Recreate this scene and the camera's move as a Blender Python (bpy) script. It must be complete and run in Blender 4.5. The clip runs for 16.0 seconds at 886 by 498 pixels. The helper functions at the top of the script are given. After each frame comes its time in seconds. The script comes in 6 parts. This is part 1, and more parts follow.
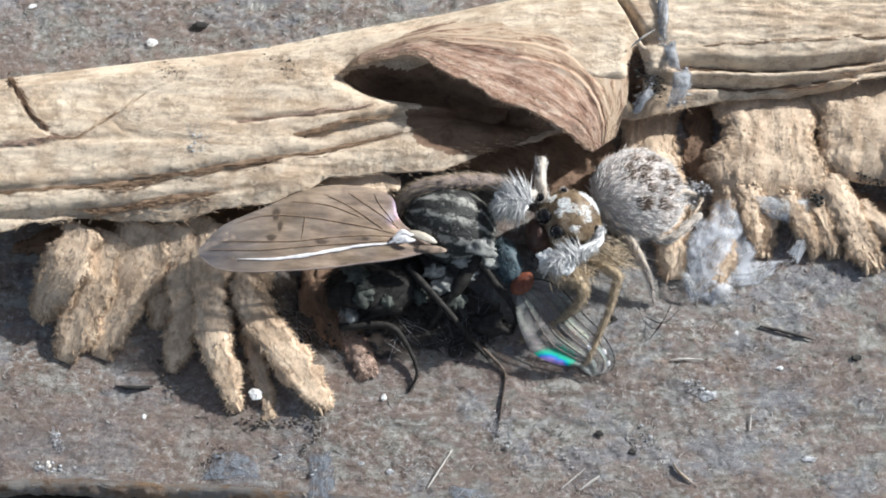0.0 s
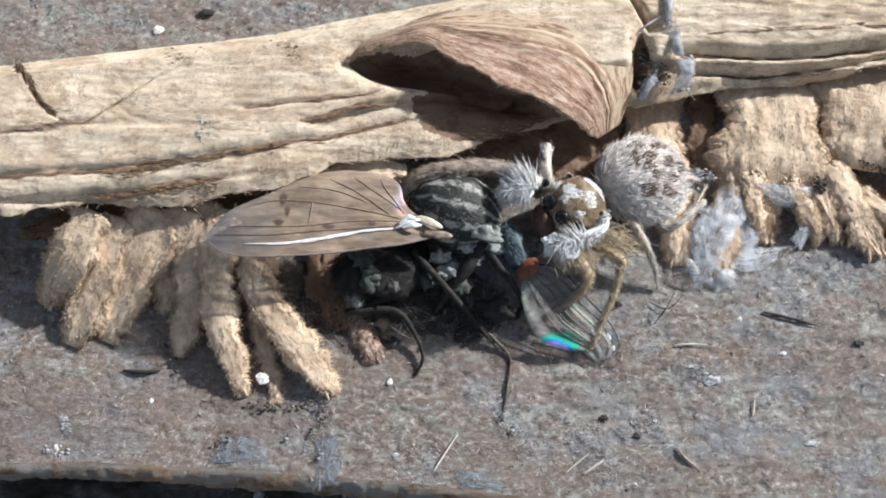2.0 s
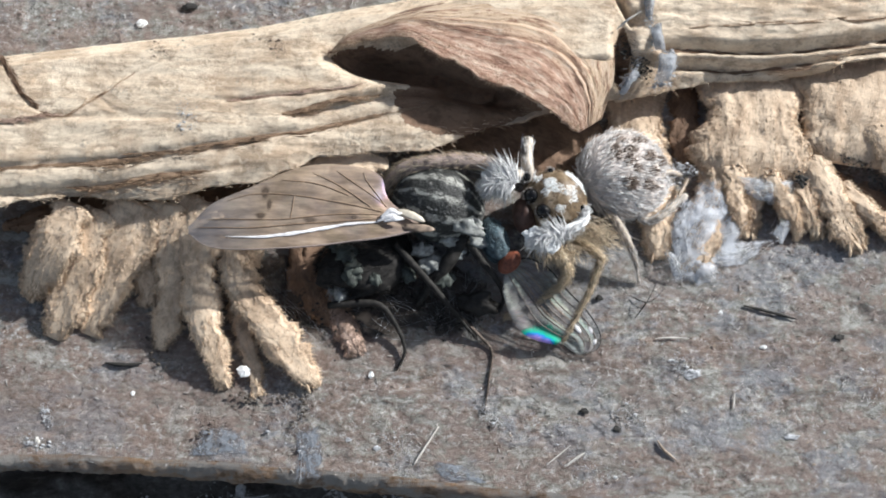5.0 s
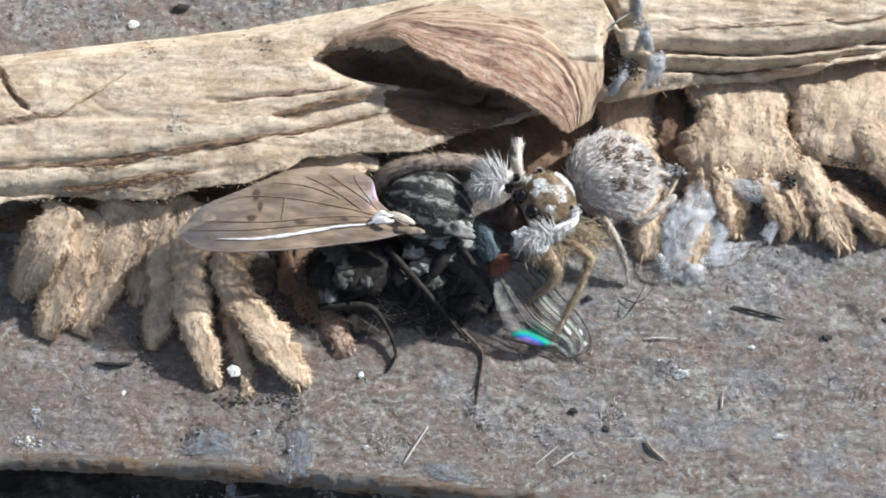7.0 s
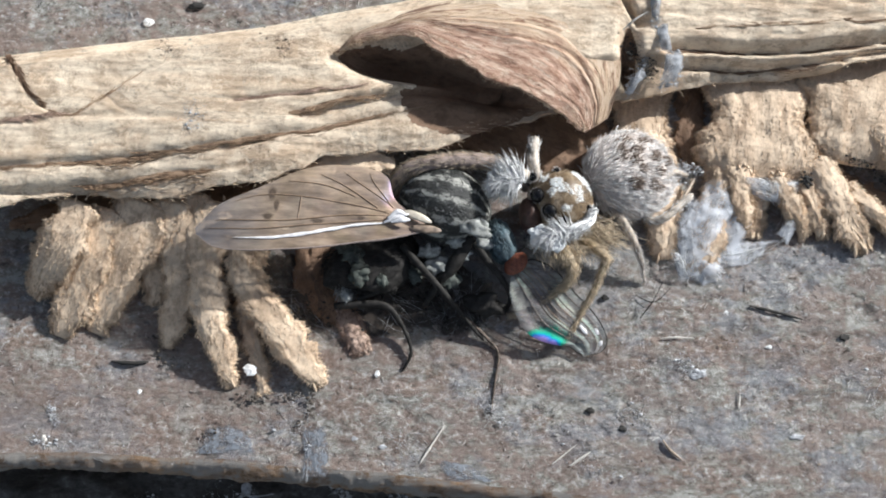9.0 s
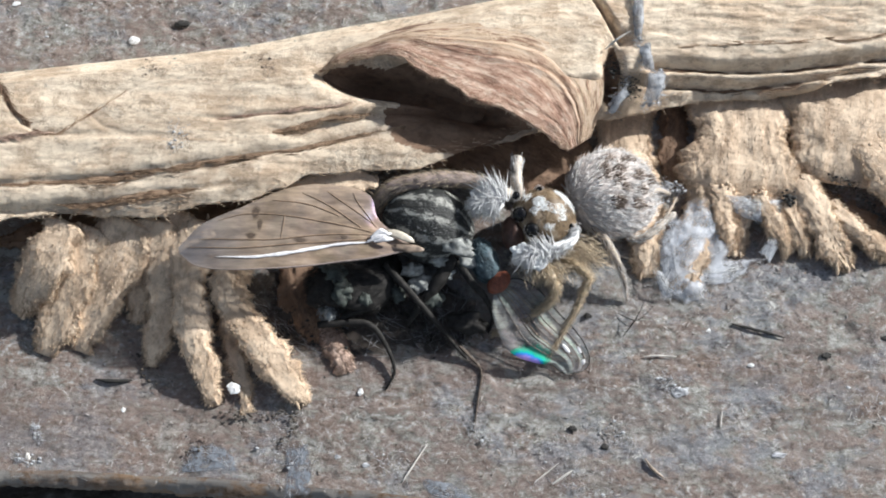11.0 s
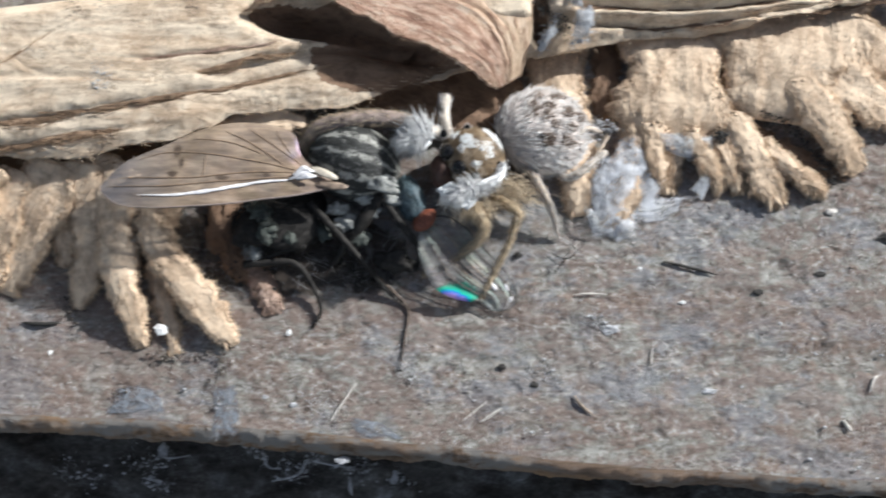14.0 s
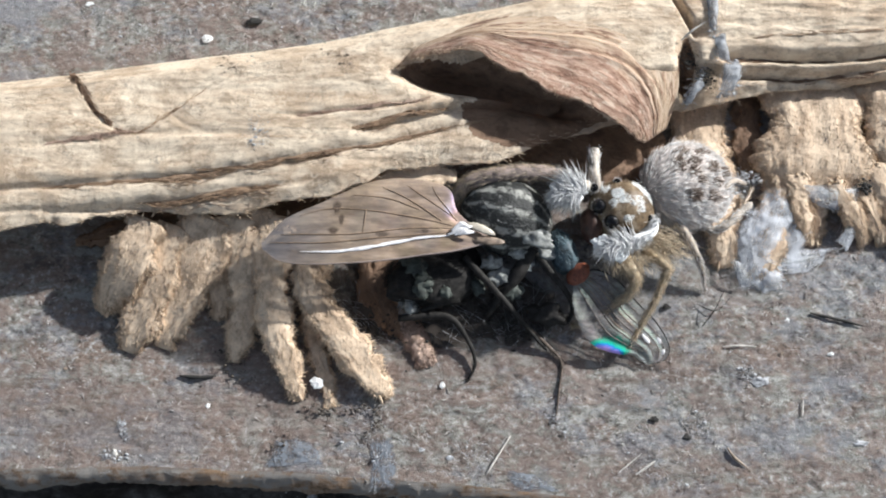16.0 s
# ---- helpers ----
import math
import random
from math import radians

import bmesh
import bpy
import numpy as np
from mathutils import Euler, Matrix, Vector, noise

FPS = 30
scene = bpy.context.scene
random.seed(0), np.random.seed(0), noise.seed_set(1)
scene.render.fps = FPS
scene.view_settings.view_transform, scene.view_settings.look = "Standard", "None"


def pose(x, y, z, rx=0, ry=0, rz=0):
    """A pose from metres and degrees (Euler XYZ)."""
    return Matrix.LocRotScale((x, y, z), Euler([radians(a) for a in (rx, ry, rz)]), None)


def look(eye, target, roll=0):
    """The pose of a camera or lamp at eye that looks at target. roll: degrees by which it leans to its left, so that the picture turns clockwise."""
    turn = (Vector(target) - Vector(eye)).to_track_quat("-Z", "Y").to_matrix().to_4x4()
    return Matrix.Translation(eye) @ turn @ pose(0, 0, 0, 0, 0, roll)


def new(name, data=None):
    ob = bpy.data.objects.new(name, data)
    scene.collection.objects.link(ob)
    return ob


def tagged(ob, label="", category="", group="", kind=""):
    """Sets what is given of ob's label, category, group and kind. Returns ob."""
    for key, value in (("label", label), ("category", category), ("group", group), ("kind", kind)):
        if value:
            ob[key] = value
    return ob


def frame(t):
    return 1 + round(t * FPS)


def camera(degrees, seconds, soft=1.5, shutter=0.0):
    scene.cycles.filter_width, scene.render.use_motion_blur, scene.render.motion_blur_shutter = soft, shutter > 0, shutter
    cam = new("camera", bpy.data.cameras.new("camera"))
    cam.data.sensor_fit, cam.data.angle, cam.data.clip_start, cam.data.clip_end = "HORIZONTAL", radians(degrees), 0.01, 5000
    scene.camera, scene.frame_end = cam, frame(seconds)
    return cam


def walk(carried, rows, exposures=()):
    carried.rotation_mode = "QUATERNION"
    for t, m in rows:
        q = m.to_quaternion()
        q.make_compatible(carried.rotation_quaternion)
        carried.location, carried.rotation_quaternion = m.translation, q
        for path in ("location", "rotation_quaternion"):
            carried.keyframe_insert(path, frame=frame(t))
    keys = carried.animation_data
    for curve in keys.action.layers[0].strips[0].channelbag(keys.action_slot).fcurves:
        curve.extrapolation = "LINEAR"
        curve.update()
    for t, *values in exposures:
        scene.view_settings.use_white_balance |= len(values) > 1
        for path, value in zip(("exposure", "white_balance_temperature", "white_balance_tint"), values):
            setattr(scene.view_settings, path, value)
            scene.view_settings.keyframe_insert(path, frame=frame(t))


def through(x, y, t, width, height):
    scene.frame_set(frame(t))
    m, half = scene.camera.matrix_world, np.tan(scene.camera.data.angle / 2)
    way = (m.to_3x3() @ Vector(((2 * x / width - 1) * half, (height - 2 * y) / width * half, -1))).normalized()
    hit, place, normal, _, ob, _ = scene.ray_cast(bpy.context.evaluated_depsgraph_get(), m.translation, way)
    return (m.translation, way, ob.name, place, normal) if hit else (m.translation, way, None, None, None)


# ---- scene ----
MM = 0.001
cam = camera(42, 16.0, soft=1.9, shutter=0.5)
# seconds, eye in millimetres, yaw, pitch and roll in degrees
PATH = [
    (0, -0.319, -9.321, 30.785, -1.961, -73.146, 2.049),
    (0.5, -0.401, -9.430, 30.695, -2.132, -73.162, 2.198),
    (1, -0.442, -9.490, 30.871, -2.356, -73.083, 2.450),
    (1.5, -0.520, -9.711, 30.721, -2.400, -73.202, 2.498),
    (2, -0.584, -9.741, 30.853, -2.638, -73.158, 2.785),
    (2.5, -0.446, -9.605, 30.824, -2.856, -73.204, 3.014),
    (3, -0.419, -9.691, 30.863, -2.928, -73.140, 3.052),
    (3.5, -0.318, -9.959, 30.664, -2.721, -73.228, 2.921),
    (4, -0.186, -9.863, 30.852, -2.923, -73.235, 3.153),
    (6.5, -0.107, -9.939, 30.924, -3.263, -73.252, 3.465),
    (7, 0.055, -9.947, 31.004, -3.550, -73.165, 3.793),
    (7.5, 0.027, -9.836, 30.951, -3.557, -73.246, 3.834),
    (8, -0.307, -9.941, 31.006, -3.468, -73.145, 3.761),
    (8.5, -0.332, -9.948, 30.909, -3.149, -73.280, 3.491),
    (11, 0.100, -9.566, 31.166, -3.269, -73.044, 3.648),
    (11.5, 0.869, -10.252, 30.824, -3.407, -73.386, 3.620),
    (12, 0.627, -9.939, 31.006, -3.167, -73.242, 3.500),
    (12.5, 0.599, -10.132, 31.010, -3.104, -73.282, 3.381),
    (13, 0.629, -10.410, 30.856, -3.342, -73.364, 3.640),
    (13.5, 3.152, -10.862, 30.624, -3.378, -73.282, 3.291),
    (14, 2.158, -10.900, 30.605, -2.745, -73.441, 2.552),
    (14.5, -0.616, -10.111, 30.926, -1.229, -73.635, 1.285),
    (15, -1.167, -10.028, 30.975, -1.311, -73.429, 1.286),
    (15.5, -1.547, -10.021, 31.177, -1.541, -73.350, 1.309),
    (16, -1.733, -9.632, 31.278, -1.154, -73.344, 0.887),
]
walk(cam, [(t, Matrix.Translation((x * MM, y * MM, z * MM)) @ Euler((0, 0, radians(yaw))).to_matrix().to_4x4()
            @ pose(0, 0, 0, 90 + pitch) @ pose(0, 0, 0, 0, 0, roll)) for t, x, y, z, yaw, pitch, roll in PATH])

# ---------------------------------------------------------------- light
SUN_FROM = Vector((0.75, 0.48, 0.45)).normalized()
world = bpy.data.worlds.new("sky")
scene.world = world
world.use_nodes = True
sky = world.node_tree.nodes.new("ShaderNodeTexSky")
sky.sky_type, sky.sun_disc = "NISHITA", False
sky.sun_elevation = math.asin(SUN_FROM.z)
sky.sun_rotation = math.atan2(SUN_FROM.x, SUN_FROM.y)
back = world.node_tree.nodes["Background"]
back.inputs["Strength"].default_value = 0.075
haze = world.node_tree.nodes.new("ShaderNodeHueSaturation")
haze.inputs["Saturation"].default_value = 0.65
world.node_tree.links.new(sky.outputs[0], haze.inputs["Color"])
world.node_tree.links.new(haze.outputs[0], back.inputs["Color"])
sun_data = bpy.data.lights.new("sun", "SUN")
sun_data.energy, sun_data.angle, sun_data.color = 4.8, radians(1.2), (1.0, 1.0, 0.995)
sun = new("sun", sun_data)
sun.matrix_world = look(SUN_FROM * 0.5, (0, 0, 0))
scene.view_settings.exposure = 0.38


# ---------------------------------------------------------------- noise and mesh tools
def hash3(i, j, k, seed):
    n = (i * 374761393 + j * 668265263 + k * 2147483647 + seed * 974634777) & 0xFFFFFFFF
    n = ((n ^ (n >> 13)) * 1274126177) & 0xFFFFFFFF
    return ((n ^ (n >> 16)) & 0xFFFF) / 32767.5 - 1.0


def value_noise(p, seed=0):
    p = np.asarray(p, float)
    c = np.floor(p).astype(np.int64)
    f = p - c
    f = f * f * (3 - 2 * f)
    out = 0
    for a in (0, 1):
        for b in (0, 1):
            for d in (0, 1):
                w = (f[..., 0] if a else 1 - f[..., 0]) * (f[..., 1] if b else 1 - f[..., 1]) * (f[..., 2] if d else 1 - f[..., 2])
                out = out + w * hash3(c[..., 0] + a, c[..., 1] + b, c[..., 2] + d, seed)
    return out


def fbm(p, octaves=4, seed=0, gain=0.5):
    p, out, amp = np.asarray(p, float), 0, 1.0
    for n in range(octaves):
        out = out + amp * value_noise(p * 2**n + 17.3 * n, seed + n)
        amp *= gain
    return out


def smooth(a, b, x):
    t = np.clip((np.asarray(x, float) - a) / (b - a), 0, 1)
    return t * t * (3 - 2 * t)


def spline(points, n):
    """n points along a smooth curve through the given ones."""
    p = np.array(points, float)
    if len(p) == 2:
        return p[0] + (p[1] - p[0]) * np.linspace(0, 1, n)[:, None]
    q = np.vstack([2 * p[0] - p[1], p, 2 * p[-1] - p[-2]])
    out = []
    for t in np.linspace(0, len(p) - 1 - 1e-9, n):
        i, f = int(t), t - int(t)
        a, b, c, d = q[i], q[i + 1], q[i + 2], q[i + 3]
        out.append(0.5 * (2 * b + (c - a) * f + (2 * a - 5 * b + 4 * c - d) * f**2 + (3 * b - a - 3 * c + d) * f**3))
    return np.array(out)


class Geo:
    """Vertices, faces and a grain coordinate, gathered in millimetres."""

    def __init__(self):
        self.v, self.f, self.g, self.n = [], [], [], 0

    def add(self, v, faces, grain=None):
        v = np.asarray(v, float).reshape(-1, 3)
        self.v.append(v)
        self.g.append(v if grain is None else np.asarray(grain, float).reshape(-1, 3))
        self.f += [[i + self.n for i in f] for f in faces]
        self.n += len(v)
        return self

    def grid(self, v, grain=None, closed=False, ends=False):
        """A sheet of rows and columns; closed: the columns run round."""
        n, m = v.shape[:2]
        faces = [[i * m + j, i * m + (j + 1) % m, (i + 1) * m + (j + 1) % m, (i + 1) * m + j] for i in range(n - 1) for j in range(m if closed else m - 1)]
        if ends:
            faces += [list(range(m))[::-1], [(n - 1) * m + j for j in range(m)]]
        return self.add(v, faces, grain)

    def tube(self, points, radii, sides=10, n=24, flat=1.0, rough=0.0, seed=0, up=(0, 0, 1), freq=3.0, tip=0.06):
        """A tapered limb along a curve with rounded ends; flat squeezes it along up."""
        c = spline(points, n)
        u = np.linspace(0, 1, n)
        r = np.interp(u, np.linspace(0, 1, len(radii)), radii)
        r = r * np.sqrt(np.clip(1 - np.clip((u - 1 + tip) / tip, 0, 0.97) ** 2, 0, 1))
        t = np.gradient(c, axis=0)
        t /= np.linalg.norm(t, axis=1)[:, None]
        side = np.cross(t, np.array(up, float))
        side /= np.linalg.norm(side, axis=1)[:, None] + 1e-9
        top = np.cross(side, t)
        a = np.linspace(0, 2 * math.pi, sides, endpoint=False)
        ring = side[:, None] * np.cos(a)[None, :, None] + flat * top[:, None] * np.sin(a)[None, :, None]
        along = np.r_[0, np.cumsum(np.linalg.norm(np.diff(c, axis=0), axis=1))]
        scale = r[:, None] * np.ones(sides)
        if rough:
            q = np.stack(np.broadcast_arrays(along[:, None] * freq * 0.35, np.cos(a)[None] * 2 * r.max() * freq, np.sin(a)[None] * 2 * r.max() * freq), -1)
            scale = scale * (1 + rough * fbm(q + seed * 7.7, 3, seed))
        v = c[:, None] + ring * scale[..., None]
        g = np.stack(np.broadcast_arrays(along[:, None], a[None] * r[:, None] + seed, np.full((1, 1), seed * 3.1)), -1)
        return self.grid(v, g, True, True)

    def blob(self, centre, axes, n=20, m=28, warp=0.0, seed=0, freq=2.0):
        """An ellipsoid; axes: three half-axis vectors, the first from pole to pole."""
        th, ph = np.linspace(0.02, math.pi - 0.02, n), np.linspace(0, 2 * math.pi, m, endpoint=False)
        d = np.stack(np.broadcast_arrays(np.cos(th)[:, None], np.sin(th)[:, None] * np.cos(ph), np.sin(th)[:, None] * np.sin(ph)), -1)
        k = 1 + warp * fbm(d * freq + seed * 3.3, 3, seed)
        v = np.array(centre) + (d * k[..., None]) @ np.array(axes, float)
        return self.grid(v, d, True, True)

    def hairs(self, roots, ways, lengths, width, droop=0.0, seed=0):
        """Thin tapering hairs, three-sided."""
        rng = np.random.default_rng(seed)
        roots, ways = np.array(roots, float), np.array(ways, float)
        ways /= np.linalg.norm(ways, axis=1)[:, None] + 1e-9
        lengths = np.broadcast_to(lengths, len(roots))
        side = np.cross(ways, rng.normal(size=ways.shape))
        side /= np.linalg.norm(side, axis=1)[:, None] + 1e-9
        other = np.cross(ways, side)
        mid = roots + ways * lengths[:, None] * 0.55
        tip = roots + ways * lengths[:, None] - np.array([0, 0, 1.0]) * (droop * lengths)[:, None]
        tri = [side, -0.5 * side + 0.87 * other, -0.5 * side - 0.87 * other]
        v = np.stack([roots + width * 0.5 * k for k in tri] + [mid + width * 0.4 * k for k in tri] + [tip], 1)
        faces = []
        for h in range(len(roots)):
            o = h * 7
            for a, b in ((0, 1), (1, 2), (2, 0)):
                faces += [[o + a, o + b, o + 3 + b, o + 3 + a], [o + 3 + a, o + 3 + b, o + 6]]
        return self.add(v, faces)


HOME = {}


def base(name, at, label, category, group="", kind=""):
    """An Empty at a thing's base; its parts are built in the place's millimetres."""
    ob = new(name)
    ob.empty_display_size = 0.001
    ob.location = Vector(at) * MM
    HOME[ob] = np.array(at, float)
    return tagged(ob, label, category, group, kind)


def part(name, geo, material, parent=None, label="", kind="", flat=False):
    """Links gathered geometry as one mesh object under a thing or a part."""
    home = HOME.get(parent, np.zeros(3))
    v = (np.concatenate(geo.v) - home) * MM
    mesh = bpy.data.meshes.new(name)
    mesh.from_pydata(v.tolist(), [], geo.f)
    mesh.attributes.new("grain", "FLOAT_VECTOR", "POINT").data.foreach_set("vector", np.concatenate(geo.g).ravel())
    if not flat:
        mesh.polygons.foreach_set("use_smooth", [True] * len(mesh.polygons))
    mesh.materials.append(material)
    mesh.update()
    ob = new(name, mesh)
    ob.parent = parent
    HOME[ob] = home
    return tagged(ob, label, "", "", kind)


# ---------------------------------------------------------------- materials
class Mat:
    """A small node builder; places are in millimetres."""

    def __init__(self, name, grain=True, rough=0.7, **values):
        self.m = bpy.data.materials.new(name)
        self.m.use_nodes = True
        self.t = self.m.node_tree
        self.out = self.t.nodes["Material Output"]
        self.b = self.t.nodes["Principled BSDF"]
        self.b.inputs["Roughness"].default_value = rough
        for key, v in values.items():
            self.b.inputs[key.replace("_", " ")].default_value = v
        if grain:
            a = self.t.nodes.new("ShaderNodeAttribute")
            a.attribute_name = "grain"
            self.p = a.outputs["Vector"]
        else:
            c = self.t.nodes.new("ShaderNodeTexCoord")
            self.p = self.scaled(c.outputs["Object"], (1000, 1000, 1000))

    def node(self, kind, **sets):
        return self.t.nodes.new("ShaderNode" + kind)

    def scaled(self, p, s):
        n = self.node("Mapping")
        n.inputs["Scale"].default_value = s
        self.t.links.new(p, n.inputs["Vector"])
        return n.outputs[0]

    def noise(self, s, detail=5, rough=0.6, warp=0.0):
        n = self.node("TexNoise")
        n.inputs["Scale"].default_value = 1.0
        n.inputs["Detail"].default_value, n.inputs["Roughness"].default_value, n.inputs["Distortion"].default_value = detail, rough, warp
        self.t.links.new(self.scaled(self.p, (s, s, s) if isinstance(s, (int, float)) else s), n.inputs["Vector"])
        return n.outputs["Fac"]

    def cells(self, s, rand=1.0, feature="F1"):
        n = self.node("TexVoronoi")
        n.feature = feature
        n.inputs["Scale"].default_value = 1.0
        n.inputs["Randomness"].default_value = rand
        self.t.links.new(self.scaled(self.p, (s, s, s) if isinstance(s, (int, float)) else s), n.inputs["Vector"])
        return n.outputs["Distance"]

    def ramp(self, fac, *stops):
        n = self.node("ValToRGB")
        e = n.color_ramp.elements
        while len(e) < len(stops):
            e.new(0.5)
        for k, (at, c) in zip(e, stops):
            k.position = at
            k.color = (c, c, c, 1) if isinstance(c, (int, float)) else (*c, 1)
        self.t.links.new(fac, n.inputs[0])
        return n.outputs["Color"]

    def mix(self, fac, a, b, blend="MIX"):
        n = self.node("Mix")
        n.data_type, n.blend_type = "RGBA", blend
        for v, socket in ((fac, n.inputs[0]), (a, n.inputs[6]), (b, n.inputs[7])):
            if isinstance(v, bpy.types.NodeSocket):
                self.t.links.new(v, socket)
            elif isinstance(v, (int, float)):
                socket.default_value = v
            else:
                socket.default_value = (*v, 1)
        return n.outputs[2]

    def color(self, c):
        self.t.links.new(c, self.b.inputs["Base Color"])
        return self

    def bump(self, h, dist=0.02, strength=1.0):
        n = self.node("Bump")
        n.inputs["Distance"].default_value, n.inputs["Strength"].default_value = dist * MM, strength
        self.t.links.new(h, n.inputs["Height"])
        self.t.links.new(n.outputs[0], self.b.inputs["Normal"])
        return self


def wood_mat():
    """Weathered board with a thin crust of lichen and dust."""
    m = Mat("weathered_board", rough=0.9)
    broad = m.noise((0.14, 0.45, 0.3), 6, 0.65)
    c = m.ramp(broad, (0.36, (0.205, 0.16, 0.138)), (0.5, (0.275, 0.218, 0.19)), (0.64, (0.33, 0.27, 0.24)))
    streak = m.noise((0.3, 3.4, 1), 6, 0.7)
    c = m.mix(m.ramp(streak, (0.36, 0.4), (0.48, 0.0)), c, (0.165, 0.13, 0.108))
    rust = m.noise((0.3, 0.8, 1), 5, 0.65, 0.5)
    c = m.mix(m.ramp(rust, (0.51, 0.0), (0.65, 0.5)), c, (0.295, 0.21, 0.155))
    lichen = m.noise((1.0, 1.7, 2), 11, 0.76, 0.25)
    c = m.mix(m.ramp(lichen, (0.495, 0.0), (0.53, 0.75)), c, (0.265, 0.268, 0.235))
    c = m.mix(m.ramp(lichen, (0.56, 0.0), (0.585, 0.85)), c, (0.41, 0.415, 0.385))
    dust = m.noise((0.3, 0.45, 0.3), 11, 0.76)
    c = m.mix(m.ramp(dust, (0.51, 0.0), (0.57, 0.75)), c, (0.26, 0.28, 0.31))
    crust = m.noise((4.4, 5.6, 5), 9, 0.74, 0.3)
    place = m.ramp(m.noise((0.28, 0.8, 0.5), 8, 0.72), (0.44, 0.45), (0.56, 1.0))
    for low, high, strength, tone in ((0.45, 0.41, 0.9, (0.10, 0.084, 0.074)), (0.52, 0.545, 0.8, (0.40, 0.375, 0.35)), (0.58, 0.605, 0.9, (0.58, 0.585, 0.565))):
        stops = ((low, 0.0), (high, strength)) if low < high else ((high, strength), (low, 0.0))
        c = m.mix(m.mix(1.0, m.ramp(crust, *stops), place, "MULTIPLY"), c, tone)
    worn = m.noise((0.22, 1.6, 1), 7, 0.7, 0.3)
    c = m.mix(m.ramp(worn, (0.36, 0.55), (0.44, 0.0)), c, (0.15, 0.115, 0.095))
    band = m.noise((0.05, 0.42, 0.3), 5, 0.6, 0.4)
    c = m.mix(m.ramp(band, (0.40, 0.4), (0.50, 0.0)), c, (0.24, 0.175, 0.145))
    c = m.mix(m.ramp(band, (0.53, 0.0), (0.64, 0.4)), c, (0.33, 0.325, 0.31))
    dark = m.noise((0.9, 1.0, 1), 10, 0.76)
    c = m.mix(m.ramp(dark, (0.58, 0.0), (0.62, 0.7)), c, (0.10, 0.09, 0.085))
    c = m.mix(1.0, c, (0.93, 0.925, 0.925), "MULTIPLY")
    return m.color(c).bump(m.mix(0.35, crust, lichen), 0.085).m


def edge_mat():
    """Bared brown wood with remains of the grey crust."""
    m = Mat("board_edge", rough=0.9)
    n = m.noise((0.25, 3.0, 3.0), 6, 0.7, 0.4)
    c = m.ramp(n, (0.33, (0.10, 0.065, 0.045)), (0.46, (0.17, 0.115, 0.078)), (0.56, (0.25, 0.165, 0.11)), (0.68, (0.33, 0.235, 0.165)))
    tan = m.noise((0.16, 0.5, 0.5), 4, 0.6, 0.4)
    c = m.mix(m.ramp(tan, (0.52, 0.0), (0.62, 0.7)), c, (0.44, 0.27, 0.145))
    crust = m.noise((1.5, 2.0, 2.0), 8, 0.75)
    cover = m.noise((0.22, 0.8, 0.8), 5, 0.7)
    c = m.mix(m.mix(1.0, m.ramp(crust, (0.42, 0.0), (0.52, 0.95)), m.ramp(cover, (0.42, 0.1), (0.54, 1.0)), "MULTIPLY"), c, (0.27, 0.255, 0.235))
    c = m.mix(m.ramp(crust, (0.34, 0.8), (0.44, 0.0)), c, (0.06, 0.046, 0.036))
    return m.color(c).bump(m.mix(0.5, crust, n), 0.08).m


def gap_mat():
    m = Mat("dark_damp_board", rough=0.9)
    n = m.noise((1.0, 1.6, 1.4), 6, 0.78)
    c = m.ramp(n, (0.38, (0.042, 0.039, 0.035)), (0.54, (0.12, 0.113, 0.103)), (0.63, (0.22, 0.22, 0.215)), (0.72, (0.42, 0.43, 0.43)))
    return m.color(c).bump(n, 0.15).m


def straw_mat(name, light, mid, dark, along=0.5, across=5.0, dirt=0.35, blots=0.5, fuzz=0.5, relief=0.12, mottled=0.6, cell=(1.1, 2.0, 2.0), pale=0.55):
    """Dry plant fibre, streaked along its grain and worn in patches."""
    m = Mat(name, rough=0.8)
    fibre = m.noise((along, across, across), 8, 0.70, 0.6)
    c = m.ramp(fibre, (0.27, dark), (0.39, mid), (0.56, light))
    blot = m.noise((along * 1.8, across * 0.32, across * 0.32), 9, 0.72, 0.6)
    c = m.mix(m.ramp(blot, (0.53, 0.0), (0.64, blots)), c, tuple(0.78 * k for k in mid))
    c = m.mix(m.ramp(blot, (0.36, 0.75), (0.46, 0.0)), c, tuple(min(0.88, 1.12 * k) for k in light))
    mottle = m.noise(cell, 10, 0.76, 0.2)
    c = m.mix(m.ramp(mottle, (0.42, mottled), (0.47, 0.0)), c, tuple(0.66 * k for k in mid))
    c = m.mix(m.ramp(mottle, (0.53, 0.0), (0.56, 0.65)), c, tuple(min(0.88, 1.12 * k) for k in light))
    broad = m.noise((along * 1.6, across * 0.28, across * 0.28), 4, 0.6, 0.8)
    c = m.mix(m.ramp(broad, (0.54, 0.0), (0.66, pale)), c, tuple(min(0.9, 1.16 * k) for k in light))
    c = m.mix(m.ramp(broad, (0.36, pale), (0.47, 0.0)), c, tuple(0.85 * k for k in mid))
    fine = m.noise((5.0, 8, 8), 5, 0.72)
    c = m.mix(m.ramp(fine, (0.34, fuzz), (0.46, 0.0)), c, tuple(0.6 * k for k in mid))
    speck = m.noise(1.6, 9, 0.78)
    c = m.mix(m.ramp(speck, (0.60, 0.0), (0.65, dirt)), c, (0.20, 0.165, 0.14))
    return m.color(c).bump(m.mix(0.6, m.mix(0.5, fibre, fine), mottle), relief).m


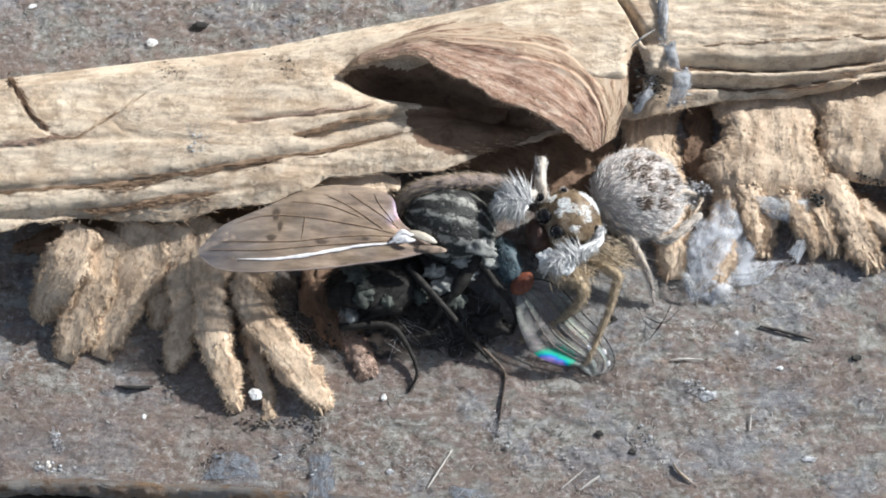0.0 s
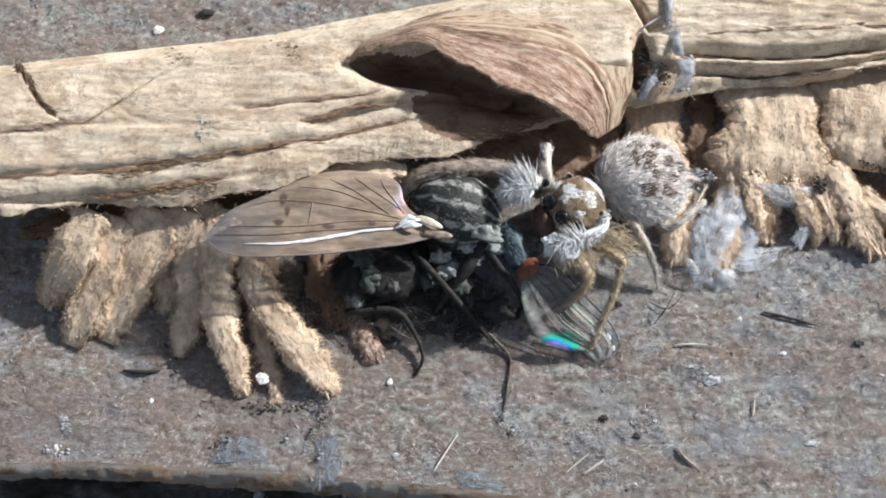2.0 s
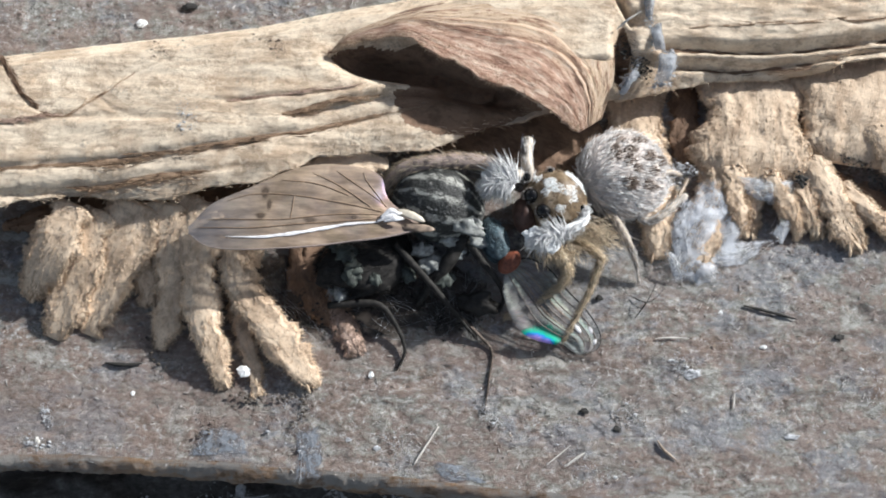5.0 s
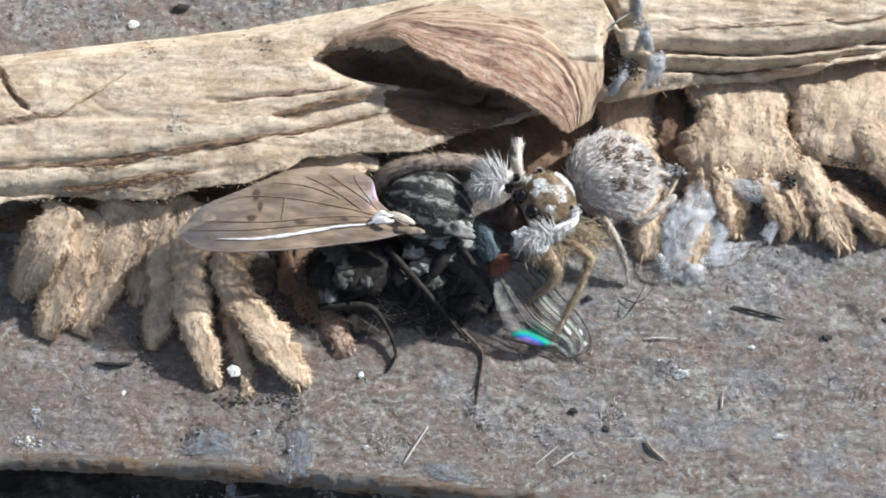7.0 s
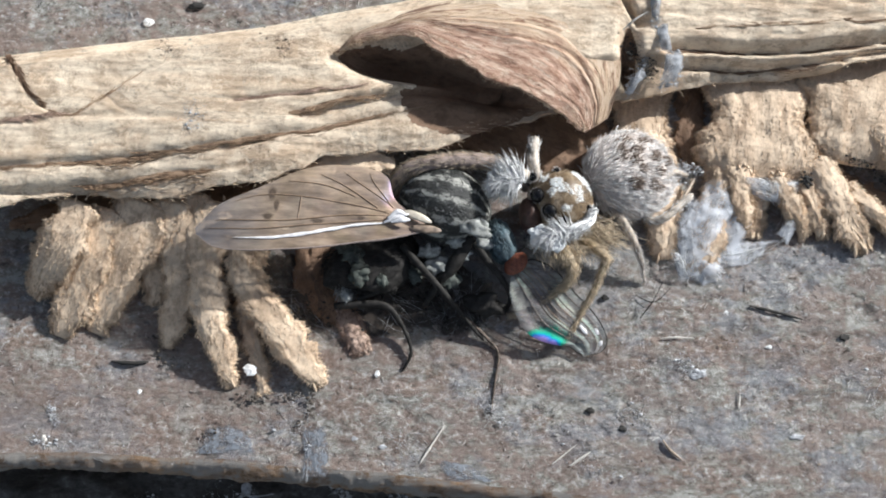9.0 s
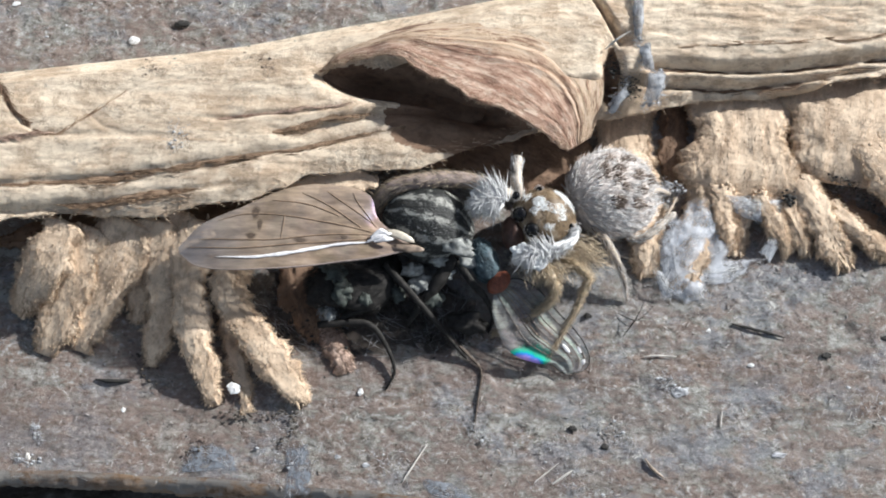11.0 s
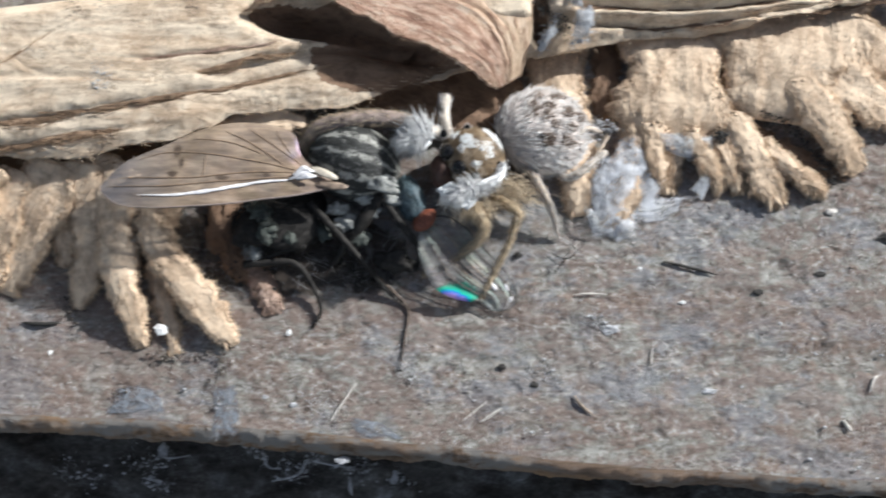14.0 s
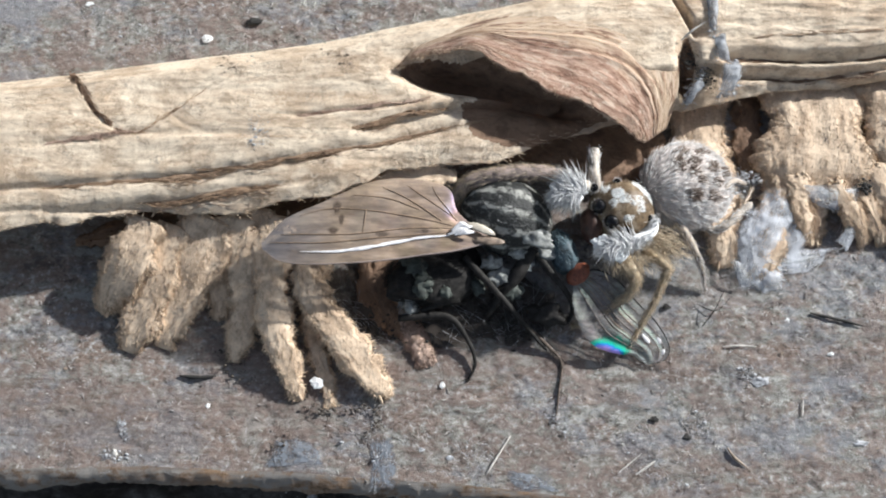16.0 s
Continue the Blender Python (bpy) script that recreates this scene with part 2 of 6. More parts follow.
def plain(name, c, rough=0.6, var=0.35, scale=8.0, grain=False, **values):
    m = Mat(name, grain=grain, rough=rough, **values)
    n = m.noise(scale, 4, 0.65)
    col = m.ramp(n, (0.3, tuple(k * (1 - var) for k in c)), (0.7, tuple(min(1, k * (1 + var)) for k in c)))
    return m.color(col).bump(n, 0.02).m


def flap_mat():
    """Husk that is pinkish-brown along its torn rim and straw-coloured at its root, with brown torn ridges."""
    m = Mat("torn_husk", rough=0.8)
    sep = m.node("SeparateXYZ")
    m.t.links.new(m.p, sep.inputs[0])
    fibre = m.noise((0.9, 7.0, 0.0), 8, 0.7, 0.5)
    pink = m.ramp(fibre, (0.30, (0.27, 0.145, 0.105)), (0.44, (0.44, 0.275, 0.20)), (0.60, (0.60, 0.425, 0.33)))
    straw = m.ramp(fibre, (0.30, (0.44, 0.30, 0.20)), (0.42, (0.62, 0.46, 0.32)), (0.58, (0.69, 0.545, 0.40)))
    edge = m.node("Math")
    edge.operation = "MULTIPLY_ADD"
    m.t.links.new(m.noise((0.8, 1.6, 0.0), 6, 0.7), edge.inputs[0])
    edge.inputs[1].default_value = 0.8
    m.t.links.new(sep.outputs["Z"], edge.inputs[2])
    c = m.mix(m.ramp(edge.outputs[0], (0.74, 0.0), (1.10, 1.0)), pink, straw)
    mottle = m.noise((2.4, 6.0, 0.0), 9, 0.76, 0.3)
    c = m.mix(m.ramp(mottle, (0.41, 0.9), (0.48, 0.0)), c, (0.30, 0.165, 0.11))
    c = m.mix(m.ramp(mottle, (0.54, 0.0), (0.58, 0.7)), c, (0.68, 0.56, 0.45))
    crack = m.noise((0.7, 3.2, 0.0), 6, 0.65, 0.5)
    c = m.mix(m.ramp(crack, (0.38, 0.85), (0.43, 0.0)), c, (0.17, 0.085, 0.055))
    c = m.mix(1.0, c, (0.95, 0.93, 0.91), "MULTIPLY")
    return m.color(c).bump(m.mix(0.5, fibre, mottle), 0.14).m


WOOD, EDGE, GAP = wood_mat(), edge_mat(), gap_mat()
STRAW = straw_mat("dry_stalk", (0.77, 0.65, 0.50), (0.635, 0.475, 0.33), (0.36, 0.235, 0.15), 0.30, 1.7, 0.55, 0.7, 0.55, 0.11, 0.75, (2.2, 2.8, 2.8), 0.8)
HUSK = straw_mat("curled_husk", (0.61, 0.45, 0.36), (0.46, 0.305, 0.225), (0.20, 0.115, 0.08), 0.5, 3.0, 0.45, 0.6, 0.6, 0.15, 0.8, (3.0, 4.0, 4.0))
TOOTH = straw_mat("fringe_fibre", (0.775, 0.615, 0.45), (0.61, 0.445, 0.305), (0.34, 0.22, 0.135), 0.5, 1.8, 0.6, 0.75, 0.5, 0.05, 0.65, (1.8, 2.6, 2.6), 0.75)
FLAP = flap_mat()
PITH_SHADE = straw_mat("brown_pith_and_shade", (0.42, 0.29, 0.19), (0.30, 0.195, 0.12), (0.13, 0.08, 0.05), 0.35, 3.0, 0.5, 0.7, 0.6, 0.12, 0.8, (2.0, 3.0, 3.0))
# brown inner husk, darkened to stand in for shade in hollows and gaps
INNER_SHADE = straw_mat("inner_husk_shade", (0.27, 0.17, 0.11), (0.19, 0.115, 0.07), (0.08, 0.048, 0.032), 0.5, 3.0)

# ---------------------------------------------------------------- the board
BOARD_EDGE = [(-17.5, -6.68, 0), (-8.0, -6.74, 0), (-4.6, -6.93, 0), (-2.8, -7.13, 0), (-0.5, -7.38, 0), (2.4, -7.62, 0), (4.65, -7.92, 0), (6.9, -8.1, 0), (9.8, -8.3, 0), (15.1, -8.65, 0), (27.3, -9.5, 0)]
ex, ey = np.array(BOARD_EDGE)[:, 0], np.array(BOARD_EDGE)[:, 1]


def board():
    nx, ny = 520, 300
    x = np.linspace(-15, 19, nx)
    s = np.linspace(0, 1, ny)
    lo = np.interp(x, ex, ey) + 0.06 * fbm(np.stack([x * 0.5, 0 * x, 0 * x], -1), 6, 5, 0.6)
    y = lo[:, None] + 0.4 + (11.6 - lo)[:, None] * s[None]
    xx = np.broadcast_to(x[:, None], y.shape)
    p = np.stack([xx, y, 0 * y], -1)
    z = 0.014 * fbm(p * (0.5, 1.4, 1), 3, 11) + 0.017 * fbm(p * (2.6, 3.4, 1), 4, 12, 0.75)
    pit = fbm(p * (1.1, 1.6, 1), 4, 13)
    z -= 0.04 * smooth(0.35, 0.8, pit)
    z *= smooth(0.4, 0.9, y - lo[:, None])
    fade = smooth(-15, -13, xx) * smooth(19, 17, xx) * smooth(12, 10, y)
    z *= fade
    v = np.stack([xx, y, z], -1)
    ob = part("board", Geo().grid(v, v), WOOD)
    tagged(ob, "weathered grey-brown wooden board with gritty surface", "board", "", "structure")
    # the rest of the board round the part that is seen closely
    far = Geo()
    for x0, x1, y0, y1 in ((-600, -15, -6.1, 140), (19, 600, -8.3, 140), (-15, 19, 12, 140)):
        gx, gy = np.meshgrid(np.linspace(x0, x1, 12), np.linspace(y0, y1, 12), indexing="ij")
        far.grid(np.stack([gx, gy, 0 * gx], -1))
    part("board_rest", far, WOOD, ob)
    face = Geo()
    xs = np.r_[-600, -15.001, x, 19.001, 600]
    top = np.r_[-6.5, -6.5, lo, -8.7, -8.7]
    rowy = np.r_[0.4, 0.33, 0.26, 0.19, 0.12, 0.06, 0.02, 0 * np.arange(24)]
    rowz = np.r_[0.0, -0.012, -0.035, -0.08, -0.15, -0.25, -0.36, np.linspace(-0.48, -4, 24)]
    rowy = rowy + 0.9 * smooth(0.3, 3, -rowz)
    yy = top[:, None] + rowy[None] + 0.12 * fbm(np.stack(np.broadcast_arrays(xs[:, None] * 0.7, rowz[None] * 2.5, 0.0), -1), 4, 21) * smooth(0.0, 0.5, -rowz)[None]
    worn = smooth(0.0, 0.12, -rowz)[None]
    yy = yy + 0.05 * worn * fbm(np.stack(np.broadcast_arrays(xs[:, None] * 3.0, rowz[None] * 5.0, 1.0), -1), 4, 22, 0.65)
    zz = rowz[None] + 0.05 * worn * fbm(np.stack(np.broadcast_arrays(xs[:, None] * 2.2, rowz[None] * 4.0, 2.0), -1), 4, 23, 0.65)
    v = np.stack(np.broadcast_arrays(xs[:, None], yy, zz), -1)
    part("board_edge", face.grid(v[:, ::-1], v[:, ::-1]), EDGE, ob, "rotten dark brown edge of the board")
    return ob


board()


def ground():
    x, y = np.linspace(-16, 20, 180), np.linspace(-14, -5, 60)
    xx, yy = np.meshgrid(x, y, indexing="ij")
    p = np.stack([xx, yy, 0 * xx], -1)
    fade = smooth(-16, -14, xx) * smooth(20, 18, xx) * smooth(-14, -12, yy) * smooth(-5, -5.6, yy)
    z = -2.7 + fade * (0.1 + 0.35 * fbm(p * 0.8, 5, 31, 0.6))
    ob = part("ground", Geo().grid(np.stack([xx, yy, z], -1)), GAP)
    far = Geo()
    for x0, x1, y0, y1 in ((-9000, 9000, -9000, -14), (-9000, -16, -14, -5), (20, 9000, -14, -5), (-9000, 9000, -5, 9000)):
        gx, gy = np.meshgrid(np.linspace(x0, x1, 8), np.linspace(y0, y1, 8), indexing="ij")
        far.grid(np.stack([gx, gy, 0 * gx - 2.7], -1))
    part("ground_rest", far, GAP, ob)
    tagged(ob, "dark damp ground in the gap below the board", "ground", "", "structure")


ground()

# ---------------------------------------------------------------- the dry stalk
stalk = base("dried_plant_stalk", (-4.6, 3.22, 0), "straw-coloured dry split plant stalk with frayed fibrous teeth", "plant stalk")
TOP = np.array([(-23.31, 3.74, 1), (-14.05, 4.73, 1), (-10.14, 5.22, 1), (-5.38, 5.88, 1), (-1.37, 6.69, 1), (3.53, 7.78, 1), (10.18, 8.56, 1), (25.54, 10.18, 1)])
LIP = np.array([(-22.0, -1.2, 1.7), (-13.3, -0.25, 1.7), (-11.2, 0.06, 1.7), (-9.72, 0.26, 1.7), (-8.22, 0.26, 1.7), (-6.71, 0.34, 1.75), (-5.51, 0.61, 1.8), (-4.62, 0.78, 1.8), (-3.72, 1.03, 1.8), (-3.12, 1.33, 1.8), (-2.52, 1.55, 1.8), (-1.46, 1.64, 1.75),
                (-0.38, 1.69, 1.65), (0.54, 1.96, 1.55), (1.6, 2.4, 1.5), (5.0, 3.45, 1.0), (6.44, 3.65, 0.9), (8.04, 4.1, 0.9), (9.69, 4.15, 0.9), (11.35, 4.45, 0.9), (13.31, 4.98, 0.9), (16.6, 5.9, 0.8), (26.9, 7.8, 0.8)])
GROOVES = [
    ([(-12.61, 4.7, 1.9), (-11.9, 4.25, 2.1), (-11.37, 3.63, 2.3), (-11, 2.98, 2.3), (-10.71, 2.7, 2.3)], 0.05, 0.10),
    ([(-10.9, 2.82, 2.3), (-10.26, 2.41, 2.3), (-9.81, 2.37, 2.3), (-9.38, 2.61, 2.3), (-8.89, 2.99, 2.3), (-8.11, 3.65, 2.3), (-7.24, 4.07, 2.3)], 0.03, 0.06),
    ([(-8.96, 2.99, 2.3), (-8.56, 2.62, 2.3), (-7.87, 2.42, 2.3)], 0.03, 0.08),
    ([(-5.5, 2.89, 2.3), (-4, 3.02, 2.3), (-2.5, 3.29, 2.3)], 0.10, 0.07),
    ([(4.75, 7.04, 2), (5.11, 6.33, 2), (5.56, 5.52, 1.9)], 0.5, 0.2),  # points along, depth, width
    ([(-14.63, 0.76, 2), (-10.81, 1.01, 2), (-8.74, 1.18, 2), (-6.82, 1.42, 2), (-5.04, 1.75, 2), (-2.8, 2.28, 2), (-1.3, 2.66, 2)], 0.08, 0.10),
    ([(-14.69, 0.23, 1.7), (-10.25, 0.36, 1.7), (-6.84, 0.8, 1.7), (-5.06, 1.14, 1.7)], 0.08, 0.08),
    ([(-3.7, 2.55, 2.2), (-2.2, 2.98, 2.2), (-0.69, 3.28, 2.2), (0.68, 3.57, 2.2)], 0.08, 0.12),
    ([(-12.6, 2.05, 2.3), (-10.84, 2.22, 2.3), (-8.92, 2.42, 2.3), (-6.82, 2.33, 2.3)], 0.05, 0.10),
    ([(6.52, 4.81, 1.6), (8.1, 4.87, 1.6), (10.32, 4.96, 1.6), (12.37, 5.22, 1.6), (17.78, 6.09, 1.6)], 0.28, 0.15),
    ([(6.86, 4.42, 1.4), (9.71, 4.54, 1.4), (12.42, 4.93, 1.4), (17.82, 5.66, 1.4)], 0.28, 0.10),
]


STEPS = [  # course along the stalk, fall at each point, half width
    ([(-16.16, 0.79, 1.9), (-10.85, 1.09, 1.9), (-8.78, 1.26, 1.9), (-6.85, 1.52, 1.9), (-5.06, 1.84, 1.9), (-3.71, 2.09, 1.9), (-2.21, 2.49, 1.8), (-1, 2.78, 1.7)], (0.10, 0.10, 0.14, 0.16, 0.16, 0.12, 0.06, 0.0), 0.22),
    ([(-16.15, 0.07, 1.7), (-13.21, 0.21, 1.7), (-10.27, 0.6, 1.7), (-8.49, 0.73, 1.7), (-6.85, 0.97, 1.7), (-5.96, 1.12, 1.7)], (0.0, 0.04, 0.10, 0.14, 0.12, 0.0), 0.20),
    ([(-4.31, 2.44, 2.1), (-3.41, 2.66, 2.1), (-2.21, 2.99, 2.1), (-0.69, 3.32, 2), (0.68, 3.58, 2), (2.54, 3.88, 1.9), (5.68, 4.53, 1.8)], (0.0, 0.1, 0.2, 0.3, 0.45, 0.6, 0.3), 0.14),
    ([(5.27, 4.68, 1.5), (6.54, 4.85, 1.5), (8.13, 4.93, 1.5), (10.36, 5.05, 1.5), (12.42, 5.3, 1.5), (24.5, 7.07, 1.5)], (0.0, 0.15, 0.16, 0.14, 0.13, 0.13), 0.10),
]
HOLLOWS = [(-1.5, 4.15, 1.05, 0.42, 1.1, -0.10), (-0.2, 3.98, 1.5, 0.5, 0.9, -0.2), (1.15, 3.67, 1.4, 0.45, 0.6, -0.35), (5.3, 4.5, 0.24, 0.75, 0.7, 0.0)]


STALK_TOP = []


def on_stalk(p):
    """Lowers or lifts places on to the stalk's upper side."""
    p = np.array(p, float)
    for k in range(len(p)):
        near = np.argmin(((STALK_TOP[0][:, :2] - p[k, :2]) ** 2).sum(1))
        p[k, 2] = STALK_TOP[0][near, 2] + 0.01
    return p


def stalk_body():
    nv = 180
    x = np.r_[np.linspace(-26, -13, 40)[:-1], np.linspace(-13, 19, 860), np.linspace(19, 34, 40)[1:]]
    yt, yl = np.interp(x, TOP[:, 0], TOP[:, 1]), np.interp(x, LIP[:, 0], LIP[:, 1])
    fray = 0.10 * fbm(np.stack([x * 1.3, 0 * x, 0 * x], -1), 4, 41, 0.5)
    v = np.linspace(0, 1.35, nv)
    face = np.clip(v, 0, 1)
    peak = np.interp(x, (-14, 0, 5, 9, 20), (2.25, 2.35, 2.2, 1.9, 1.7))
    prof = np.interp(face, (0, 0.05, 0.12, 0.24, 0.40, 0.62, 0.80, 0.92, 1.0), (-0.05, 0.35, 0.72, 0.95, 1.0, 0.99, 0.965, 0.93, 0.83))
    low = np.interp(face, (0, 0.62, 0.80, 0.92, 1.0), (0, 0.02, 0.06, 0.12, 0.165))
    z = peak[:, None] * (prof[None] - smooth(2.5, 6.5, x)[:, None] * low[None])
    y = yt[:, None] + (yl - yt)[:, None] * face[None] + fray[:, None] * smooth(0.88, 1.0, face)[None]
    for pts, drops, width in STEPS:
        g = np.array(pts)
        gy = np.interp(x, g[:, 0], g[:, 1]) + 0.07 * fbm(np.stack([x * 0.9, 0 * x, 0 * x + width * 9], -1), 4, 46)
        drop = np.interp(x, g[:, 0], drops)
        z = z - drop[:, None] * smooth(width, -width, y - gy[:, None])
    zl = z[:, np.searchsorted(v, 1.0)]
    under = np.clip((v - 1) / 0.35, 0, 1)
    y = y + 1.9 * under[None] ** 0.8
    z = z - (zl[:, None] + 0.1) * (under[None] ** 1.3)
    xx = np.broadcast_to(x[:, None], y.shape)
    # fibres run with the stalk
    q = np.stack(np.broadcast_arrays(x[:, None] * 0.13, y * 1.1, 0 * z), -1)
    top = smooth(0.02, 0.15, v)[None]
    z = z + top * (0.05 * fbm(q, 3, 42, 0.5) + 0.045 * fbm(np.stack(np.broadcast_arrays(x[:, None] * 0.45, y * 0.9, 0 * y), -1), 4, 48, 0.55) + (0.014 + 0.022 * smooth(5, 7, x)[:, None]) * fbm(np.stack(np.broadcast_arrays(x[:, None] * 1.5, y * 8, 0 * y), -1), 3, 43))
    for pts, depth, width in GROOVES:
        g = np.array(pts)
        gy = np.interp(x, g[:, 0], g[:, 1]) + 0.06 * fbm(np.stack([x * 1.2, 0 * x, 0 * x + depth * 9], -1), 3, 44)
        inside = smooth(g[0, 0] - 0.8, g[0, 0] + 0.4, x) * smooth(g[-1, 0] + 0.8, g[-1, 0] - 0.4, x)
        z = z - depth * inside[:, None] * np.exp(-(((y - gy[:, None]) / width) ** 2)) * (v <= 1)[None]
    # the hollow that the torn husk left: brown lining with its shade painted in
    bare_shade = 0 * z
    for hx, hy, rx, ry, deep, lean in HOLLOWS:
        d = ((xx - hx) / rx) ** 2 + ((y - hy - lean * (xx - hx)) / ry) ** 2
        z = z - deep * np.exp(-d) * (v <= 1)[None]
        bare_shade = np.maximum(bare_shade, np.exp(-d * (0.65 if deep > 0.7 else 0.9)))
    # this ellipse paints the flap's shade on the stalk in the lining colour
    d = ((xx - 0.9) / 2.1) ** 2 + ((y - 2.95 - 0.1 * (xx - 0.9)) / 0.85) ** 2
    bare_shade = np.maximum(bare_shade, np.exp(-d)) + 0.12 * fbm(np.stack([xx * 1.2, y * 3, 0 * y], -1), 4, 47)
    verts = np.stack([xx, y, z], -1)
    g = np.stack([xx, y + 0.25 * value_noise(np.stack([xx * 0.3, y, 0 * y], -1), 45), z], -1)
    STALK_TOP.append(verts[:, v <= 1].reshape(-1, 3))
    body = part("stalk", Geo().grid(verts[:, ::-1], g[:, ::-1]), STRAW, stalk)
    body.data.materials.append(INNER_SHADE)
    body.data.polygons.foreach_set("material_index", ((bare_shade > 0.42) & (v <= 1)[None])[:, ::-1][:-1, :-1].astype(np.int32).ravel())
    # loose fibres along the torn lip
    rng = np.random.default_rng(49)
    n = 900
    i, j = rng.integers(40, 840, n), np.searchsorted(v, 1.0) - (rng.random(n) ** 3 * 14).astype(int)
    ways = np.stack([rng.normal(0, 1.0, n), rng.normal(-0.08, 0.16, n), rng.normal(-0.05, 0.12, n)], -1)
    part("lip_fibre", Geo().hairs(verts[i, j] + (0, 0, 0.01), ways, rng.uniform(0.08, 0.3, n), 0.015, 0.05, 49), TOOTH, stalk, "", "stuff")
    return body


stalk_body()


def bark_shade_strip(course, widths, seed, material, sink=0.0):
    """A brown strand of torn bark in a tear along the stalk; its brown also paints the tear's shade."""
    c = on_stalk(spline(course, 60))
    c[:, 2] = np.convolve(np.pad(c[:, 2], 4, "edge"), np.ones(9) / 9, "valid") - sink
    c[:, 1] += 0.05 * fbm(np.stack([c[:, 0] * 1.5, 0 * c[:, 0], 0 * c[:, 0] + seed], -1), 3, seed + 300)
    wide = np.interp(np.linspace(0, 1, 60), np.linspace(0, 1, len(widths)), widths)
    g = Geo().tube(c[::2], [0.7 * w for w in widths], 10, 120, 0.18, 0.5, seed, freq=9.0, tip=0.1)
    rng = np.random.default_rng(seed)
    n = int(2600 * max(widths))
    i = rng.integers(0, 60, n)
    roots = c[i] + rng.normal(0, 0.6, (n, 3)) * wide[i, None] * (1, 1, 0.12) + (0, 0, 0.015)
    g.hairs(roots, np.gradient(c, axis=0)[i] * 8 + rng.normal(0, 0.07, (n, 3)) * (1, 1, 0.3), rng.uniform(0.12, 0.5, n), 0.022, 0.1, seed)
    return part("bark_shade_strip", g, material, stalk, "torn brown strand of bark that also paints a groove's shade")


for number, (course, widths, material, sink) in enumerate((
    ([(-12.32, 0.88, 1.9), (-10.25, 1.05, 1.9), (-8.77, 1.2, 1.9), (-7.29, 1.4, 1.9)], (0.02, 0.14, 0.20, 0.08), PITH_SHADE, 0.02),
    ([(-8.18, 1.33, 1.9), (-6.85, 1.49, 1.9), (-5.06, 1.82, 1.9), (-3.71, 2.05, 1.9), (-2.21, 2.46, 1.8), (-0.69, 2.79, 1.8)], (0.04, 0.16, 0.22, 0.18, 0.10, 0.02), PITH_SHADE, 0.02),
    ([(-9.82, 0.53, 1.7), (-8.48, 0.63, 1.7), (-7.3, 0.86, 1.7), (-5.95, 0.99, 1.7)], (0.05, 0.24, 0.28, 0.10), PITH_SHADE, 0.03),
    ([(-4.01, 2.46, 2.1), (-3.41, 2.69, 2.1), (-2.51, 2.96, 2.1), (-1.6, 3.12, 2.1)], (0.03, 0.14, 0.17, 0.06), PITH_SHADE, 0.02),
    ([(-11.91, 4.3, 2.1), (-11.66, 3.97, 2.1), (-11.33, 3.52, 2.3), (-11.07, 3.06, 2.3), (-10.64, 2.67, 2.3)], (0.09, 0.08, 0.06, 0.06, 0.02), INNER_SHADE, 0.0),
    ([(-10.74, 2.7, 2.3), (-10.18, 2.41, 2.3), (-9.73, 2.37, 2.3), (-9.31, 2.64, 2.3), (-8.89, 2.99, 2.3), (-8.11, 3.6, 2.3)], (0.012, 0.03, 0.035, 0.03, 0.025, 0.008), PITH_SHADE, 0.015),
    ([(-12.3, 2.05, 2.3), (-11.28, 2.22, 2.3), (-10.11, 2.37, 2.3)], (0.03, 0.05, 0.02), HUSK, 0.01),
    ([(-5.5, 2.89, 2.3), (-4.61, 2.99, 2.3), (-3.41, 3.16, 2.3), (-2.2, 3.33, 2.3)], (0.02, 0.05, 0.05, 0.01), HUSK, 0.01),
    ([(6.36, 4.67, 1.6), (8.1, 4.81, 1.6), (10.32, 4.93, 1.6), (12.37, 5.18, 1.6), (15.32, 5.63, 1.6)], (0.04, 0.14, 0.16, 0.16, 0.08), INNER_SHADE, 0.02),
    ([(6.86, 4.42, 1.4), (9.71, 4.54, 1.4), (12.42, 4.93, 1.4), (15.4, 5.35, 1.4)], (0.05, 0.13, 0.13, 0.06), INNER_SHADE, 0.02),
    ([(7.2, 5.35, 1.6), (9.6, 5.55, 1.6), (12.0, 5.75, 1.6), (15.0, 6.2, 1.6)], (0.02, 0.06, 0.05, 0.02), PITH_SHADE, 0.02),
)):
    bark_shade_strip(course, widths, number + 1, material, sink)


